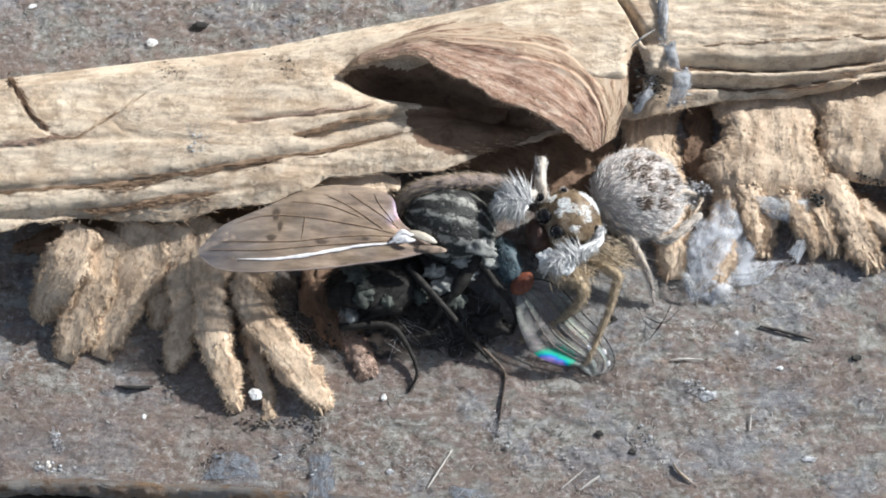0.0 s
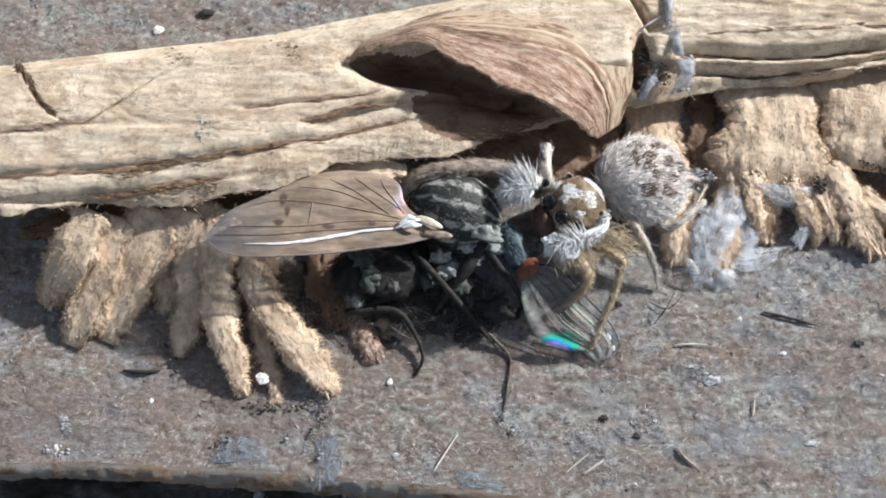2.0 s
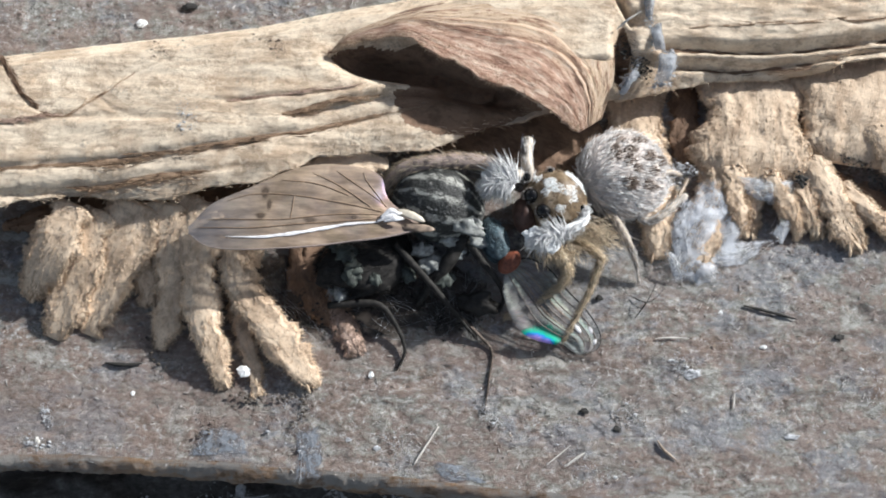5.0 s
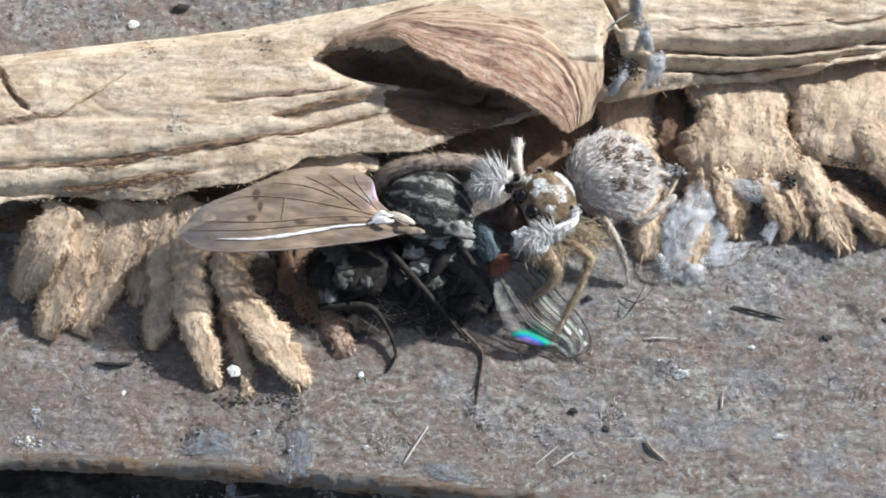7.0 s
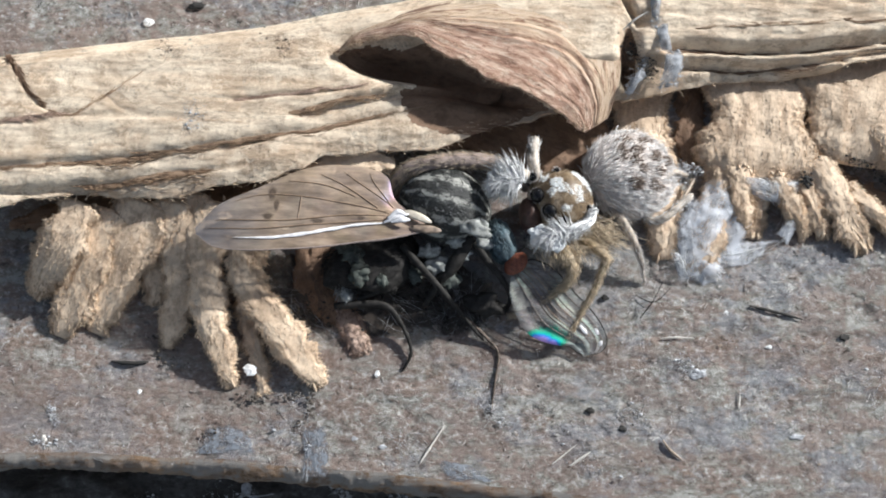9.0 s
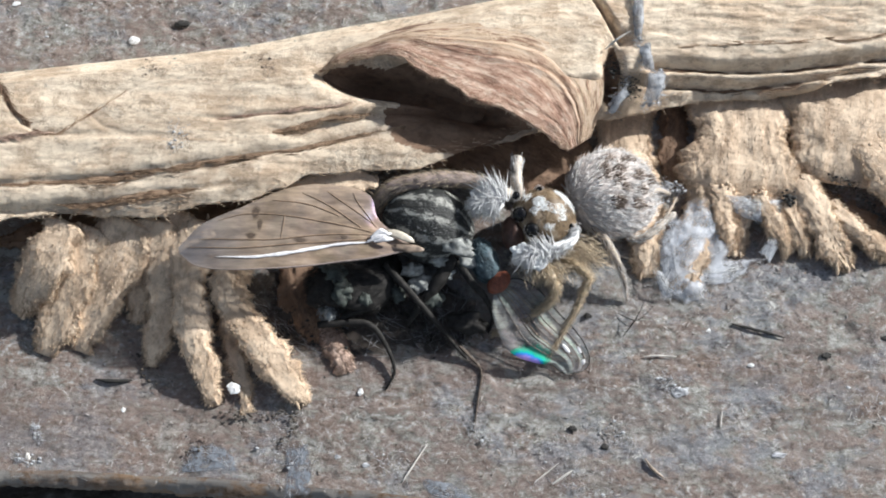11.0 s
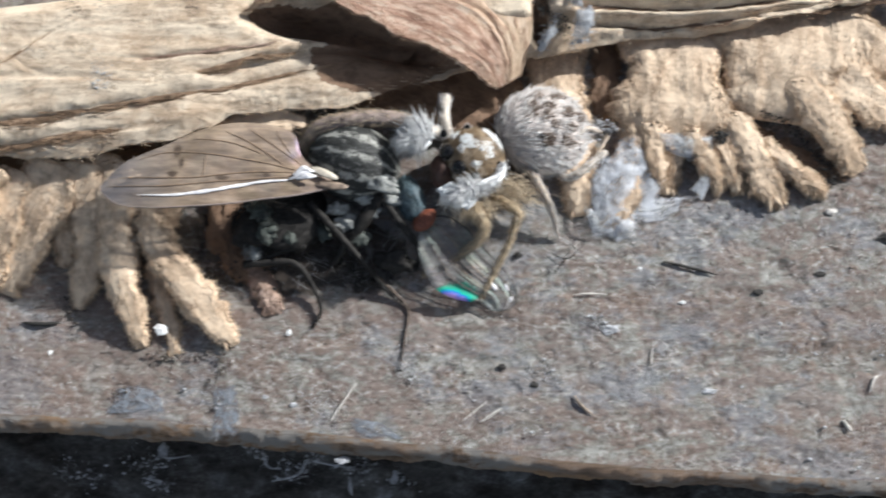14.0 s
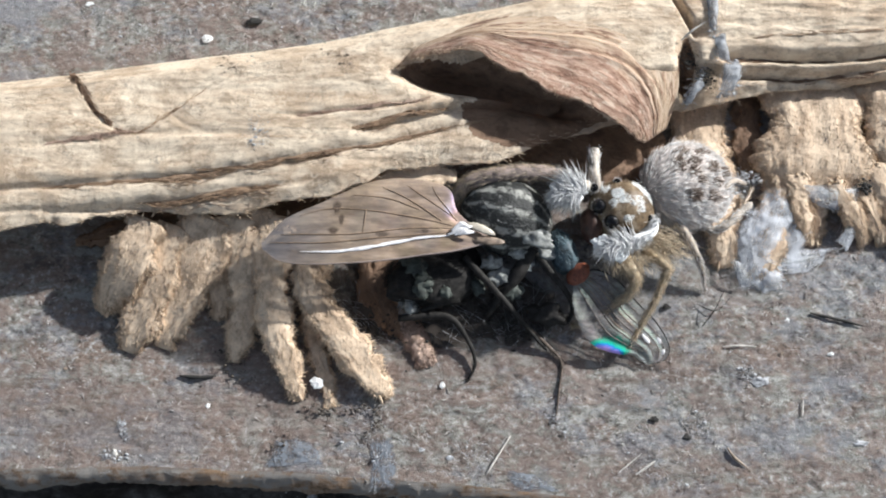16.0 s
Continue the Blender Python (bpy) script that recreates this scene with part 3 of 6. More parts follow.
def husk_flap():
    """A torn sheet of husk that lifts from the stalk and curls towards the root."""
    nu, ns = 160, 110
    rim = spline([(-2.75, 4.27, 2.25), (-2.26, 4.49, 2.4), (-1.56, 4.56, 2.6), (-0.71, 4.51, 2.8), (0.21, 3.99, 2.85), (1.05, 3.52, 2.8), (2.04, 3.18, 2.6), (2.98, 2.8, 2.25), (3.64, 2.52, 1.75), (4.04, 2.36, 1.35)], nu)
    root = spline([(-2.75, 4.4, 2.15), (-2.2, 5.0, 2.2), (-1.35, 5.4, 2.2), (-0.42, 5.75, 2.15), (0.83, 6.1, 2.1), (2.41, 6.4, 2.05), (3.9, 6.2, 2.0), (4.9, 5.3, 1.85), (5.1, 4.1, 1.6), (4.82, 3.0, 1.0)], nu)
    s = np.linspace(0, 1, ns)[None, :]
    u = np.linspace(0, 1, nu)[:, None]
    v = rim[:, None] * (1 - s)[..., None] + root[:, None] * s[..., None]
    # it comes off the stalk gently and steepens towards the rim
    v[..., 2] += 0.12 * np.sin(math.pi * s) * np.sin(math.pi * u) ** 0.7
    wander = 0.05 * fbm(np.stack(np.broadcast_arrays(u * 4, 0 * u, 0 * u + 3.3), -1), 3, 60)
    crease = 0
    for k, (at, deep, wide) in enumerate(((0.12, 0.035, 0.02), (0.24, 0.06, 0.022), (0.36, 0.05, 0.02), (0.47, 0.07, 0.022), (0.60, 0.05, 0.02), (0.75, 0.04, 0.02))):
        line = at + wander + 0.03 * fbm(np.stack(np.broadcast_arrays(u * 9, 0 * u, 0 * u + k * 3.3), -1), 3, 61 + k)
        here = smooth(-0.1, 0.35, value_noise(np.stack(np.broadcast_arrays(u * 4, 0 * u, 0 * u + k), -1), 70 + k))
        # the near side of each torn ridge stands a little proud
        crease = crease + deep * (np.exp(-(((s - line + wide) / (1.6 * wide)) ** 2)) - 1.3 * np.exp(-(((s - line) / wide) ** 2))) * smooth(0.12, 0.4, u) * here
    v[..., 2] += crease + 0.035 * fbm(v * 1.3, 4, 51) + 0.012 * fbm(v * (7, 7, 2), 3, 54)
    ragged = 0.07 * fbm(np.stack(np.broadcast_arrays(u * 22, 0 * u, 0 * u), -1), 4, 53, 0.65)
    v[..., :2] += (ragged * np.exp(-s / 0.05))[..., None] * np.array([0.4, 0.9])
    g = np.stack(np.broadcast_arrays(u * 7, s * 2.6 + 0.2 * wander, s), -1)
    thick = v.copy()
    thick[..., 2] -= 0.10
    both = np.concatenate([v, thick[:, ::-1]], 1)
    geo = Geo().grid(both, np.concatenate([g, g[:, ::-1]], 1), True, True)
    # frayed fibres along the rim, thickest towards the tear's end
    rng = np.random.default_rng(57)
    i = (rng.random(900) ** 1.8 * (nu - 1)).astype(int)
    j = (rng.random(900) ** 2 * 24).astype(int)
    ways = rng.normal(0, 0.6, (900, 3)) * (1, 1, 0.4) + (-0.2, -0.5, 0.05)
    geo.hairs(v[i, j] + (0, 0, 0.005), ways, rng.uniform(0.06, 0.2, 900), 0.016, 0.3, 57)
    return part("husk_flap", geo, FLAP, stalk, "curled pinkish-brown torn husk")


husk_flap()


def tooth(points, widths, thick=0.3, seed=0, fuzz=1700, material=None, name="fringe_tooth"):
    """One frayed finger of fibre, flat and rough, with loose fibre ends."""
    rng = np.random.default_rng(seed)
    n, sides = (110, 110) if max(widths) > 0.8 else (80, 48)
    c = spline(points, n)
    u = np.linspace(0, 1, n)
    w = np.interp(u, np.linspace(0, 1, len(widths)), widths)
    w = w * (1 + 0.2 * fbm(np.stack([u * 5, 0 * u, 0 * u + seed * 5.1], -1), 3, seed + 200))
    end = np.sqrt(np.clip(1 - np.clip((u - 0.78) / 0.22, 0, 0.99) ** 2, 0, 1))
    end = end * np.sqrt(np.clip(1 - np.clip((0.05 - u) / 0.05, 0, 0.9) ** 2, 0, 1))
    w, h = w * (0.25 + 0.75 * end), thick * end
    t = np.gradient(c, axis=0)
    t /= np.linalg.norm(t, axis=1)[:, None]
    side = np.stack([t[:, 1], -t[:, 0], 0 * u], -1)
    side /= np.linalg.norm(side, axis=1)[:, None]
    a = np.linspace(0, 2 * math.pi, sides, endpoint=False)
    ca, sa = np.cos(a), np.sin(a)
    ca, sa = np.sign(ca) * np.abs(ca) ** 0.75, np.sign(sa) * np.abs(sa) ** 0.75
    along = np.r_[0, np.cumsum(np.linalg.norm(np.diff(c, axis=0), axis=1))]
    across = w[:, None] * ca[None]
    q = np.stack(np.broadcast_arrays(along[:, None] * 0.9, across * 2.6, seed * 9.7 + 0 * across), -1)
    up = sa[None] * h[:, None] + (sa > 0)[None] * end[:, None] * (0.05 * fbm(q, 2, seed + 90) + 0.02 * fbm(q * (2.2, 3.4, 1), 5, seed + 91, 0.65))
    edge = 1 + 0.10 / np.maximum(w, 0.15)[:, None] * fbm(np.stack(np.broadcast_arrays(along[:, None] * 4.5, ca[None] * 3.0, seed * 3.0 + 0 * across), -1), 4, seed + 92, 0.65)
    v = c[:, None] + side[:, None] * (across * edge)[..., None]
    v[..., 2] += up
    g = np.stack(np.broadcast_arrays(along[:, None] + seed * 3.7, across + seed * 1.9, sa[None] * h[:, None]), -1)
    geo = Geo().grid(v, g, True, True)
    rims = np.flatnonzero((np.abs(ca) > 0.75) & (sa > -0.4))
    i, j = rng.integers(1, n - 1, fuzz), rng.choice(rims, fuzz)
    roots = v[i, j]
    ways = t[i] * rng.uniform(0.2, 1.2, fuzz)[:, None] + side[i] * (ca[j] + rng.normal(0, 0.5, fuzz))[:, None]
    ways[:, 2] += rng.uniform(0.0, 0.35, fuzz)
    geo.hairs(roots, ways, rng.uniform(0.05, 0.2, fuzz) * rng.uniform(0.4, 1, fuzz), 0.015, 0.2, seed)
    i, j = rng.integers(1, n - 1, fuzz // 2), rng.integers(0, sides // 2, fuzz // 2)
    ways = t[i] + rng.normal(0, 0.5, (fuzz // 2, 3))
    ways[:, 2] = rng.uniform(0.0, 0.2, fuzz // 2)
    geo.hairs(v[i, j], ways, rng.uniform(0.05, 0.13, fuzz // 2), 0.015, 0.1, seed + 70)
    # torn strands along its sides and end
    for k in range(26):
        i = int(n * (rng.uniform(0.3, 0.97) if k < 18 else rng.uniform(0.02, 0.12)))
        off = rng.uniform(-0.9, 0.9)
        a = c[i] + side[i] * w[i] * off + np.array([0, 0, h[i] * 0.75 * math.sqrt(1 - off * off)])
        way = t[i] + side[i] * (0.35 * off + rng.normal(0, 0.15))
        reach = rng.uniform(0.10, 0.28) * (1 if k < 18 else -1)
        b = a + way * reach
        b[2] = max(a[2] * 0.7 - 0.05, 0.02) if k < 18 else a[2] + 0.05
        r = rng.uniform(0.025, 0.055)
        geo.tube([a - way * 0.15, (a + b) / 2 + (0, 0, 0.03), b], (r * 0.7, r, r * 0.35), 7, 12, 0.7, 0.4, k + seed)
    return part(name, geo, material or TOOTH, stalk)


TEETH = [  # course, half widths, half thickness
    ([(-9.57, 0.22, 1.25), (-10.0, -0.73, 1.08), (-10.47, -1.44, 0.75), (-11.02, -2.13, 0.12)], (0.5, 0.62, 0.62, 0.55, 0.36), 0.2),
    ([(-8.99, 0.14, 1.05), (-9.38, -1.04, 0.78), (-9.76, -2.05, 0.42), (-10.2, -3.22, 0.02)], (0.55, 0.62, 0.58, 0.4), 0.15),
    ([(-7.93, 0.34, 1.12), (-8.34, -0.7, 0.78), (-8.79, -1.8, 0.4), (-9.32, -3.09, 0.0)], (0.7, 0.78, 0.7, 0.42), 0.18),
    ([(-7.09, 0.31, 1.15), (-7.3, -0.71, 0.8), (-7.52, -1.39, 0.4), (-7.82, -2.33, 0.0)], (0.5, 0.6, 0.5, 0.3), 0.18),
    ([(-6.47, 0.56, 1.15), (-6.82, -0.72, 0.85), (-6.97, -2.04, 0.45), (-7.29, -3.52, 0.02)], (0.55, 0.62, 0.5, 0.3), 0.2),
    ([(-6.08, 0.34, 1.1), (-6.27, -1.03, 0.85), (-6.06, -2.77, 0.55), (-5.44, -4.57, 0.03)], (0.5, 0.62, 0.56, 0.44, 0.28), 0.24),
    ([(-4.28, 0.83, 0.5), (-5.15, -1.36, 0.25), (-5.01, -3.21, 0.1), (-4.58, -4.78, -0.03)], (0.5, 0.36, 0.24, 0.16), 0.12),
    ([(-5.38, -0.55, 0.85), (-5.13, -1.79, 0.75), (-4.39, -2.84, 0.55), (-2.99, -4.51, 0.05)], (0.36, 0.38, 0.40, 0.47, 0.40), 0.24),
    ([(-2.84, -1.93, 0), (-2.28, -2.88, 0.02), (-1.96, -3.62, 0)], (0.34, 0.32, 0.18), 0.12),
    # towards the other end
    ([(6.01, 4.5, 0), (5.9, 3.02, 0.15), (6.06, 1.64, 0.2), (6.31, 0.16, 0.15), (6.35, -0.88, 0.05)], (0.75, 0.85, 0.7, 0.45, 0.35), 0.2),
    ([(9.28, 5.9, 0.1), (9.2, 3.6, 0.42), (9.12, 2.38, 0.38), (9.0, 1.3, 0.22)], (1.35, 1.48, 1.5, 1.4), 0.28),
    ([(8.4, 1.83, 0.15), (7.85, 0.32, 0.15), (7.3, -1.27, 0.03)], (0.55, 0.5, 0.38), 0.22),
    ([(8.23, 1.82, 0.3), (8.06, 0.73, 0.25), (8.1, -0.24, 0.03)], (0.3, 0.2, 0.16), 0.2),
    ([(8.55, 1.8, 0.35), (8.59, 0.69, 0.35), (8.65, -0.24, 0.05)], (0.34, 0.3, 0.24), 0.24),
    ([(9.22, 1.78, 0.2), (9.14, 0.77, 0.15), (8.95, -0.2, 0.02)], (0.3, 0.22, 0.15), 0.13),
    ([(9.58, 1.55, 0.35), (9.94, 0.68, 0.4), (10.48, -0.14, 0.05)], (0.26, 0.24, 0.18), 0.2),
    ([(10.4, 1.75, 0.25), (10.55, 0.73, 0.3), (10.81, 0.11, 0.15), (10.96, -0.2, 0.03)], (0.26, 0.27, 0.22, 0.15), 0.18),
    ([(10.75, 2.1, 0.3), (11.28, 0.8, 0.35), (11.71, -0.08, 0.22), (12.1, -0.58, 0.03)], (0.52, 0.50, 0.44, 0.26), 0.18),
    ([(11.6, 1.3, 0.15), (12.3, 0.45, 0.25), (12.92, 0.03, 0.18), (13.4, -0.2, 0.03)], (0.3, 0.30, 0.26, 0.15), 0.18),
    ([(12.8, 6.2, 0.1), (12.55, 4.29, 0.42), (12.3, 3.2, 0.45), (12.1, 1.85, 0.3)], (1.9, 1.95, 1.9, 1.6), 0.27),
    ([(14.3, 6.1, 0.1), (14.3, 4.6, 0.3), (14.1, 3.5, 0.35), (13.7, 2.5, 0.3)], (1.2, 1.0, 0.8, 0.5), 0.3),
    ([(12.6, 3.2, 0.5), (13.25, 2.05, 0.6), (13.85, 1.15, 0.42), (14.35, 0.38, 0.05)], (0.6, 0.64, 0.52, 0.3), 0.2),
    ([(13.5, 3.6, 0.4), (14.4, 2.8, 0.5), (15.22, 2.22, 0.33), (16.05, 1.7, 0.05)], (0.7, 0.66, 0.52, 0.28), 0.18),
    ([(13.7, 5.1, 0.3), (14.7, 4.32, 0.45), (15.55, 3.9, 0.33), (16.5, 3.55, 0.05)], (0.8, 0.74, 0.58, 0.3), 0.18),
]
for number, (course, widths, thick) in enumerate(TEETH):
    tooth(course, widths, thick, number, 3500 if max(widths) > 1 else 2000, HUSK if number == 8 else None)
tooth([(-0.39, 3.59, 0.6), (1.21, 3.29, 0.5), (2.98, 2.87, 0.3), (4.92, 2.05, 0)], (0.9, 1.2, 1.3, 1.0), 0.22, 40, 500, INNER_SHADE, "inner_husk_shade")


def laid(course, lift):
    """A course that lies evenly on the stalk."""
    c = on_stalk(spline(course, 40))
    c[:, 2] = np.convolve(np.pad(c[:, 2], 6, "edge"), np.ones(13) / 13, "valid") + lift
    return c[::4]


# dark husk piece that deepens the shade inside the hollow
tooth(laid([(-2.72, 4.27, 2), (-1.66, 4.15, 2), (-0.41, 4.1, 2), (0.85, 3.85, 2), (2.2, 3.4, 2)], 0.05), (0.16, 0.6, 0.7, 0.7, 0.5), 0.10, 43, 260, INNER_SHADE, "inner_husk_shade")
# added dark strip that paints the shade in the gap under the lip
tooth([(-11.9, -0.1, 0.1), (-9.88, 0.35, 0.12), (-8.0, 0.6, 0.12), (-6.4, 0.9, 0.12), (-5.0, 1.2, 0.12), (-3.5, 1.6, 0.12)], (0.2, 0.5, 0.6, 0.6, 0.5, 0.3), 0.10, 47, 300, INNER_SHADE, "inner_husk_shade")
# added dark strip that paints the shaded valley between the broad teeth
tooth([(10.5, 4.2, 0.1), (10.62, 3.1, 0.12), (10.75, 2.0, 0.12), (11.4, 1.5, 0.1), (12.5, 0.9, 0.08), (14.0, 0.2, 0.02)], (0.3, 0.4, 0.4, 0.4, 0.4, 0.2), 0.08, 48, 400, INNER_SHADE, "inner_husk_shade")
tooth([(7.44, 4.77, 0), (7.36, 3.24, 0.05), (7.31, 1.79, 0.03)], (0.4, 0.4, 0.3), 0.10, 44, 400, INNER_SHADE, "inner_husk_shade")
tooth([(-2.28, 1.14, 0.1), (-3.04, -0.35, 0.1), (-2.84, -1.78, 0.05), (-2.36, -2.72, 0)], (0.7, 0.9, 0.8, 0.5), 0.15, 42, 500, INNER_SHADE, "inner_husk_shade")
tooth([(-3.77, 0.98, 1.3), (-2.86, 1.37, 1.4), (-2.09, 1.45, 1.4), (-1.16, 1.41, 1.35)], (0.3, 0.32, 0.32, 0.25), 0.12, 41, 300, TOOTH, "fringe_tooth")

# ---------------------------------------------------------------- the fly
DARK = plain("fly_cuticle", (0.028, 0.026, 0.024), 0.7, 0.6, 5.0, Specular_IOR_Level=0.25)
RED = plain("fly_eye_red", (0.21, 0.065, 0.036), 0.5, 0.45, 14.0)
TEAL = plain("fly_head", (0.055, 0.085, 0.10), 0.6, 0.95, 4.0)
BROWN = plain("wing_root", (0.27, 0.205, 0.155), 0.5, 0.7, 4.0)


def thorax_mat():
    """Grey dusting with dark stripes that run along the body."""
    m = Mat("striped_thorax", rough=0.5)
    sep = m.node("SeparateXYZ")
    m.t.links.new(m.p, sep.inputs[0])
    ang = m.node("Math")
    ang.operation = "ARCTAN2"
    m.t.links.new(sep.outputs["Z"], ang.inputs[0])
    m.t.links.new(sep.outputs["Y"], ang.inputs[1])
    wob = m.node("Math")
    wob.operation = "MULTIPLY_ADD"
    m.t.links.new(m.noise(3.0, 4, 0.7), wob.inputs[0])
    wob.inputs[1].default_value = 0.55
    m.t.links.new(ang.outputs[0], wob.inputs[2])
    wave = m.node("Math")
    wave.operation = "MULTIPLY"
    wave.inputs[1].default_value = 11.0
    m.t.links.new(wob.outputs[0], wave.inputs[0])
    sine = m.node("Math")
    sine.operation = "SINE"
    m.t.links.new(wave.outputs[0], sine.inputs[0])
    c = m.ramp(sine.outputs[0], (0.0, (0.028, 0.03, 0.028)), (0.4, (0.11, 0.115, 0.105)), (0.85, (0.42, 0.42, 0.38)))
    n = m.noise(4.0, 5, 0.75)
    c = m.mix(m.ramp(n, (0.42, 0.9), (0.50, 0.0)), c, (0.02, 0.021, 0.02))
    c = m.mix(m.ramp(n, (0.57, 0.0), (0.64, 0.6)), c, (0.33, 0.33, 0.30))
    return m.color(c).bump(n, 0.09).m


THORAX = thorax_mat()
TWIG = plain("dull_brown_leg", (0.13, 0.10, 0.08), 0.85, 0.7, 7.0)
SLATE = plain("slate_hair", (0.20, 0.28, 0.31), 0.5, 0.6)
LINT_HAIR = plain("grey_bristle", (0.30, 0.31, 0.31), 0.6, 0.3)
GREEN_GREY = plain("green_grey_cuticle", (0.055, 0.065, 0.056), 0.7, 0.8, 5.0)
POLLEN = plain("grey_pollen", (0.27, 0.28, 0.265), 0.8, 0.9, 4.0)


def membrane(name, tint, alpha, film, rough=0.16, gloss=0.9, smoky=False):
    """A thin clear wing skin with thin-film colours."""
    m = Mat(name, grain=False, rough=rough)
    n = m.noise((1.2, 6.0, 1.0), 4, 0.6)
    c = m.mix(m.ramp(m.noise(0.8, 6, 0.7), (0.45, 0.0), (0.6, 0.6)), m.ramp(n, (0.3, tuple(0.55 * k for k in tint)), (0.65, tuple(1.1 * k for k in tint))), tuple(0.45 * k for k in tint))
    if smoky:
        sep, away = m.node("SeparateXYZ"), m.node("MapRange")
        m.t.links.new(m.p, sep.inputs[0])
        away.inputs["From Min"].default_value, away.inputs["From Max"].default_value = -4.2, -6.2
        m.t.links.new(sep.outputs["X"], away.inputs["Value"])
        c = m.mix(away.outputs[0], c, (0.20, 0.195, 0.20))
    m.color(c)
    m.t.links.new(m.ramp(m.noise((0.7, 3.0, 1.0), 5, 0.65), (0.35, alpha * 0.72), (0.62, min(1.0, alpha * 1.2))), m.b.inputs["Alpha"])
    m.b.inputs["Specular IOR Level"].default_value = gloss
    m.b.inputs["Thin Film Thickness"].default_value = film
    m.b.inputs["Thin Film IOR"].default_value = 1.6
    f = m.node("MapRange")
    f.inputs["To Min"].default_value, f.inputs["To Max"].default_value = film * 0.6, film * 1.4
    m.t.links.new(m.noise(1.1, 2, 0.5), f.inputs["Value"])
    m.t.links.new(f.outputs[0], m.b.inputs["Thin Film Thickness"])
    return m.bump(n, 0.02).m


MEMBRANE = membrane("wing_membrane", (0.42, 0.33, 0.24), 0.84, 260, 0.42, smoky=True)
MEMBRANE_CLEAR = membrane("clear_membrane", (0.48, 0.50, 0.49), 0.46, 460, 0.5, 0.45)


def spot_mat():
    """A dark smoky spot that thins out towards its rim."""
    m = Mat("wing_spot", rough=0.6)
    m.b.inputs["Base Color"].default_value = (0.10, 0.07, 0.05, 1)
    sep = m.node("SeparateXYZ")
    m.t.links.new(m.p, sep.inputs[0])
    m.t.links.new(m.ramp(sep.outputs["X"], (0.25, 0.9), (1.0, 0.0)), m.b.inputs["Alpha"])
    return m.m


VEIN = plain("wing_vein", (0.26, 0.18, 0.12), 0.5, 0.3)
VEIN_DARK = plain("dark_wing_vein", (0.14, 0.115, 0.10), 0.5, 0.4)
CREAM = plain("cream_wing_root", (0.62, 0.56, 0.46), 0.4, 0.4, 3.0)
RIM = plain("wing_rim", (0.27, 0.22, 0.20), 0.3, 0.3)
SPOT = spot_mat()


def iris_mat():
    """Interference sheen painted as diffuse colour, from violet at the edge through blue to green."""
    m = Mat("painted_wing_sheen", rough=0.8, Specular_IOR_Level=0.0)
    sep = m.node("SeparateXYZ")
    m.t.links.new(m.p, sep.inputs[0])
    n = m.noise((5.0, 5.0, 0.0), 4, 0.75)
    wob = m.node("Math")
    wob.operation = "MULTIPLY_ADD"
    m.t.links.new(n, wob.inputs[0])
    wob.inputs[1].default_value = 0.7
    m.t.links.new(sep.outputs["Z"], wob.inputs[2])
    m.color(m.ramp(wob.outputs[0], (0.34, (0.62, 0.40, 0.80)), (0.50, (0.40, 0.32, 0.90)), (0.62, (0.05, 0.24, 0.75)), (0.72, (0.02, 0.42, 0.52)), (0.82, (0.02, 0.52, 0.36)), (1.0, (0.08, 0.40, 0.28))))
    fade = m.node("Math")
    fade.operation = "MULTIPLY_ADD"
    m.t.links.new(m.noise((7.0, 7.0, 0.0), 5, 0.8), fade.inputs[0])
    fade.inputs[1].default_value = -0.9
    m.t.links.new(sep.outputs["Z"], fade.inputs[2])
    m.t.links.new(m.ramp(fade.outputs[0], (0.26, 0.95), (0.55, 0.0)), m.b.inputs["Alpha"])
    return m.bump(n, 0.03).m


fly = base("fly", (-0.06, -1.28, 0), "dead grey fly with striped thorax and red eye", "fly")


def loft(lead, trail, n=60, m=26, wave=0.03, dome=0.1, seed=0):
    """A sheet between two edges, slightly pleated."""
    a, b = spline(lead, n), spline(trail, n)
    k = np.linspace(0, 1, m)[None, :, None]
    v = a[:, None] * (1 - k) + b[:, None] * k
    u = np.linspace(0, 1, n)[:, None]
    v[..., 2] += (dome * np.sin(math.pi * k[..., 0]) + wave * np.sin(k[..., 0] * 21 + 2 * u)) * np.sin(math.pi * np.clip(u, 0.02, 0.98))
    v[..., 2] += 0.02 * fbm(v * 1.5, 2, seed)
    return v


def on_sheet(v, path):
    """Points of a sheet at the given (along, across) fractions, just above it."""
    n, m = v.shape[:2]
    out = []
    for u, k in path:
        i, j = u * (n - 1), k * (m - 1)
        a, b = min(int(i), n - 2), min(int(j), m - 2)
        f, g = i - a, j - b
        out.append((1 - f) * (1 - g) * v[a, b] + f * (1 - g) * v[a + 1, b] + (1 - f) * g * v[a, b + 1] + f * g * v[a + 1, b + 1])
    return np.array(out) + (0, 0, 0.012)


def build_wing(v, material, rim, label="", border=None):
    w = part("wing", Geo().grid(v), material, fly, label)
    edge = v[:, 0]
    part("leading_edge", Geo().tube(edge[::4] + (0, 0, 0.01), (rim, rim * 0.8, rim * 0.3), 8, 60), border or RIM, w)
    return w


def over(v, course, lift=0.012):
    """Places just above a sheet, given along and across the board."""
    flat = v.reshape(-1, 3)
    if len(course) < 7:
        course = spline([(*p, 0) for p in course], 24)[:, :2]
    near = [np.argsort(((flat[:, :2] - np.array(p)) ** 2).sum(1))[:4] for p in course]
    return np.array([(p[0], p[1], flat[k, 2].mean() + lift) for p, k in zip(course, near)])


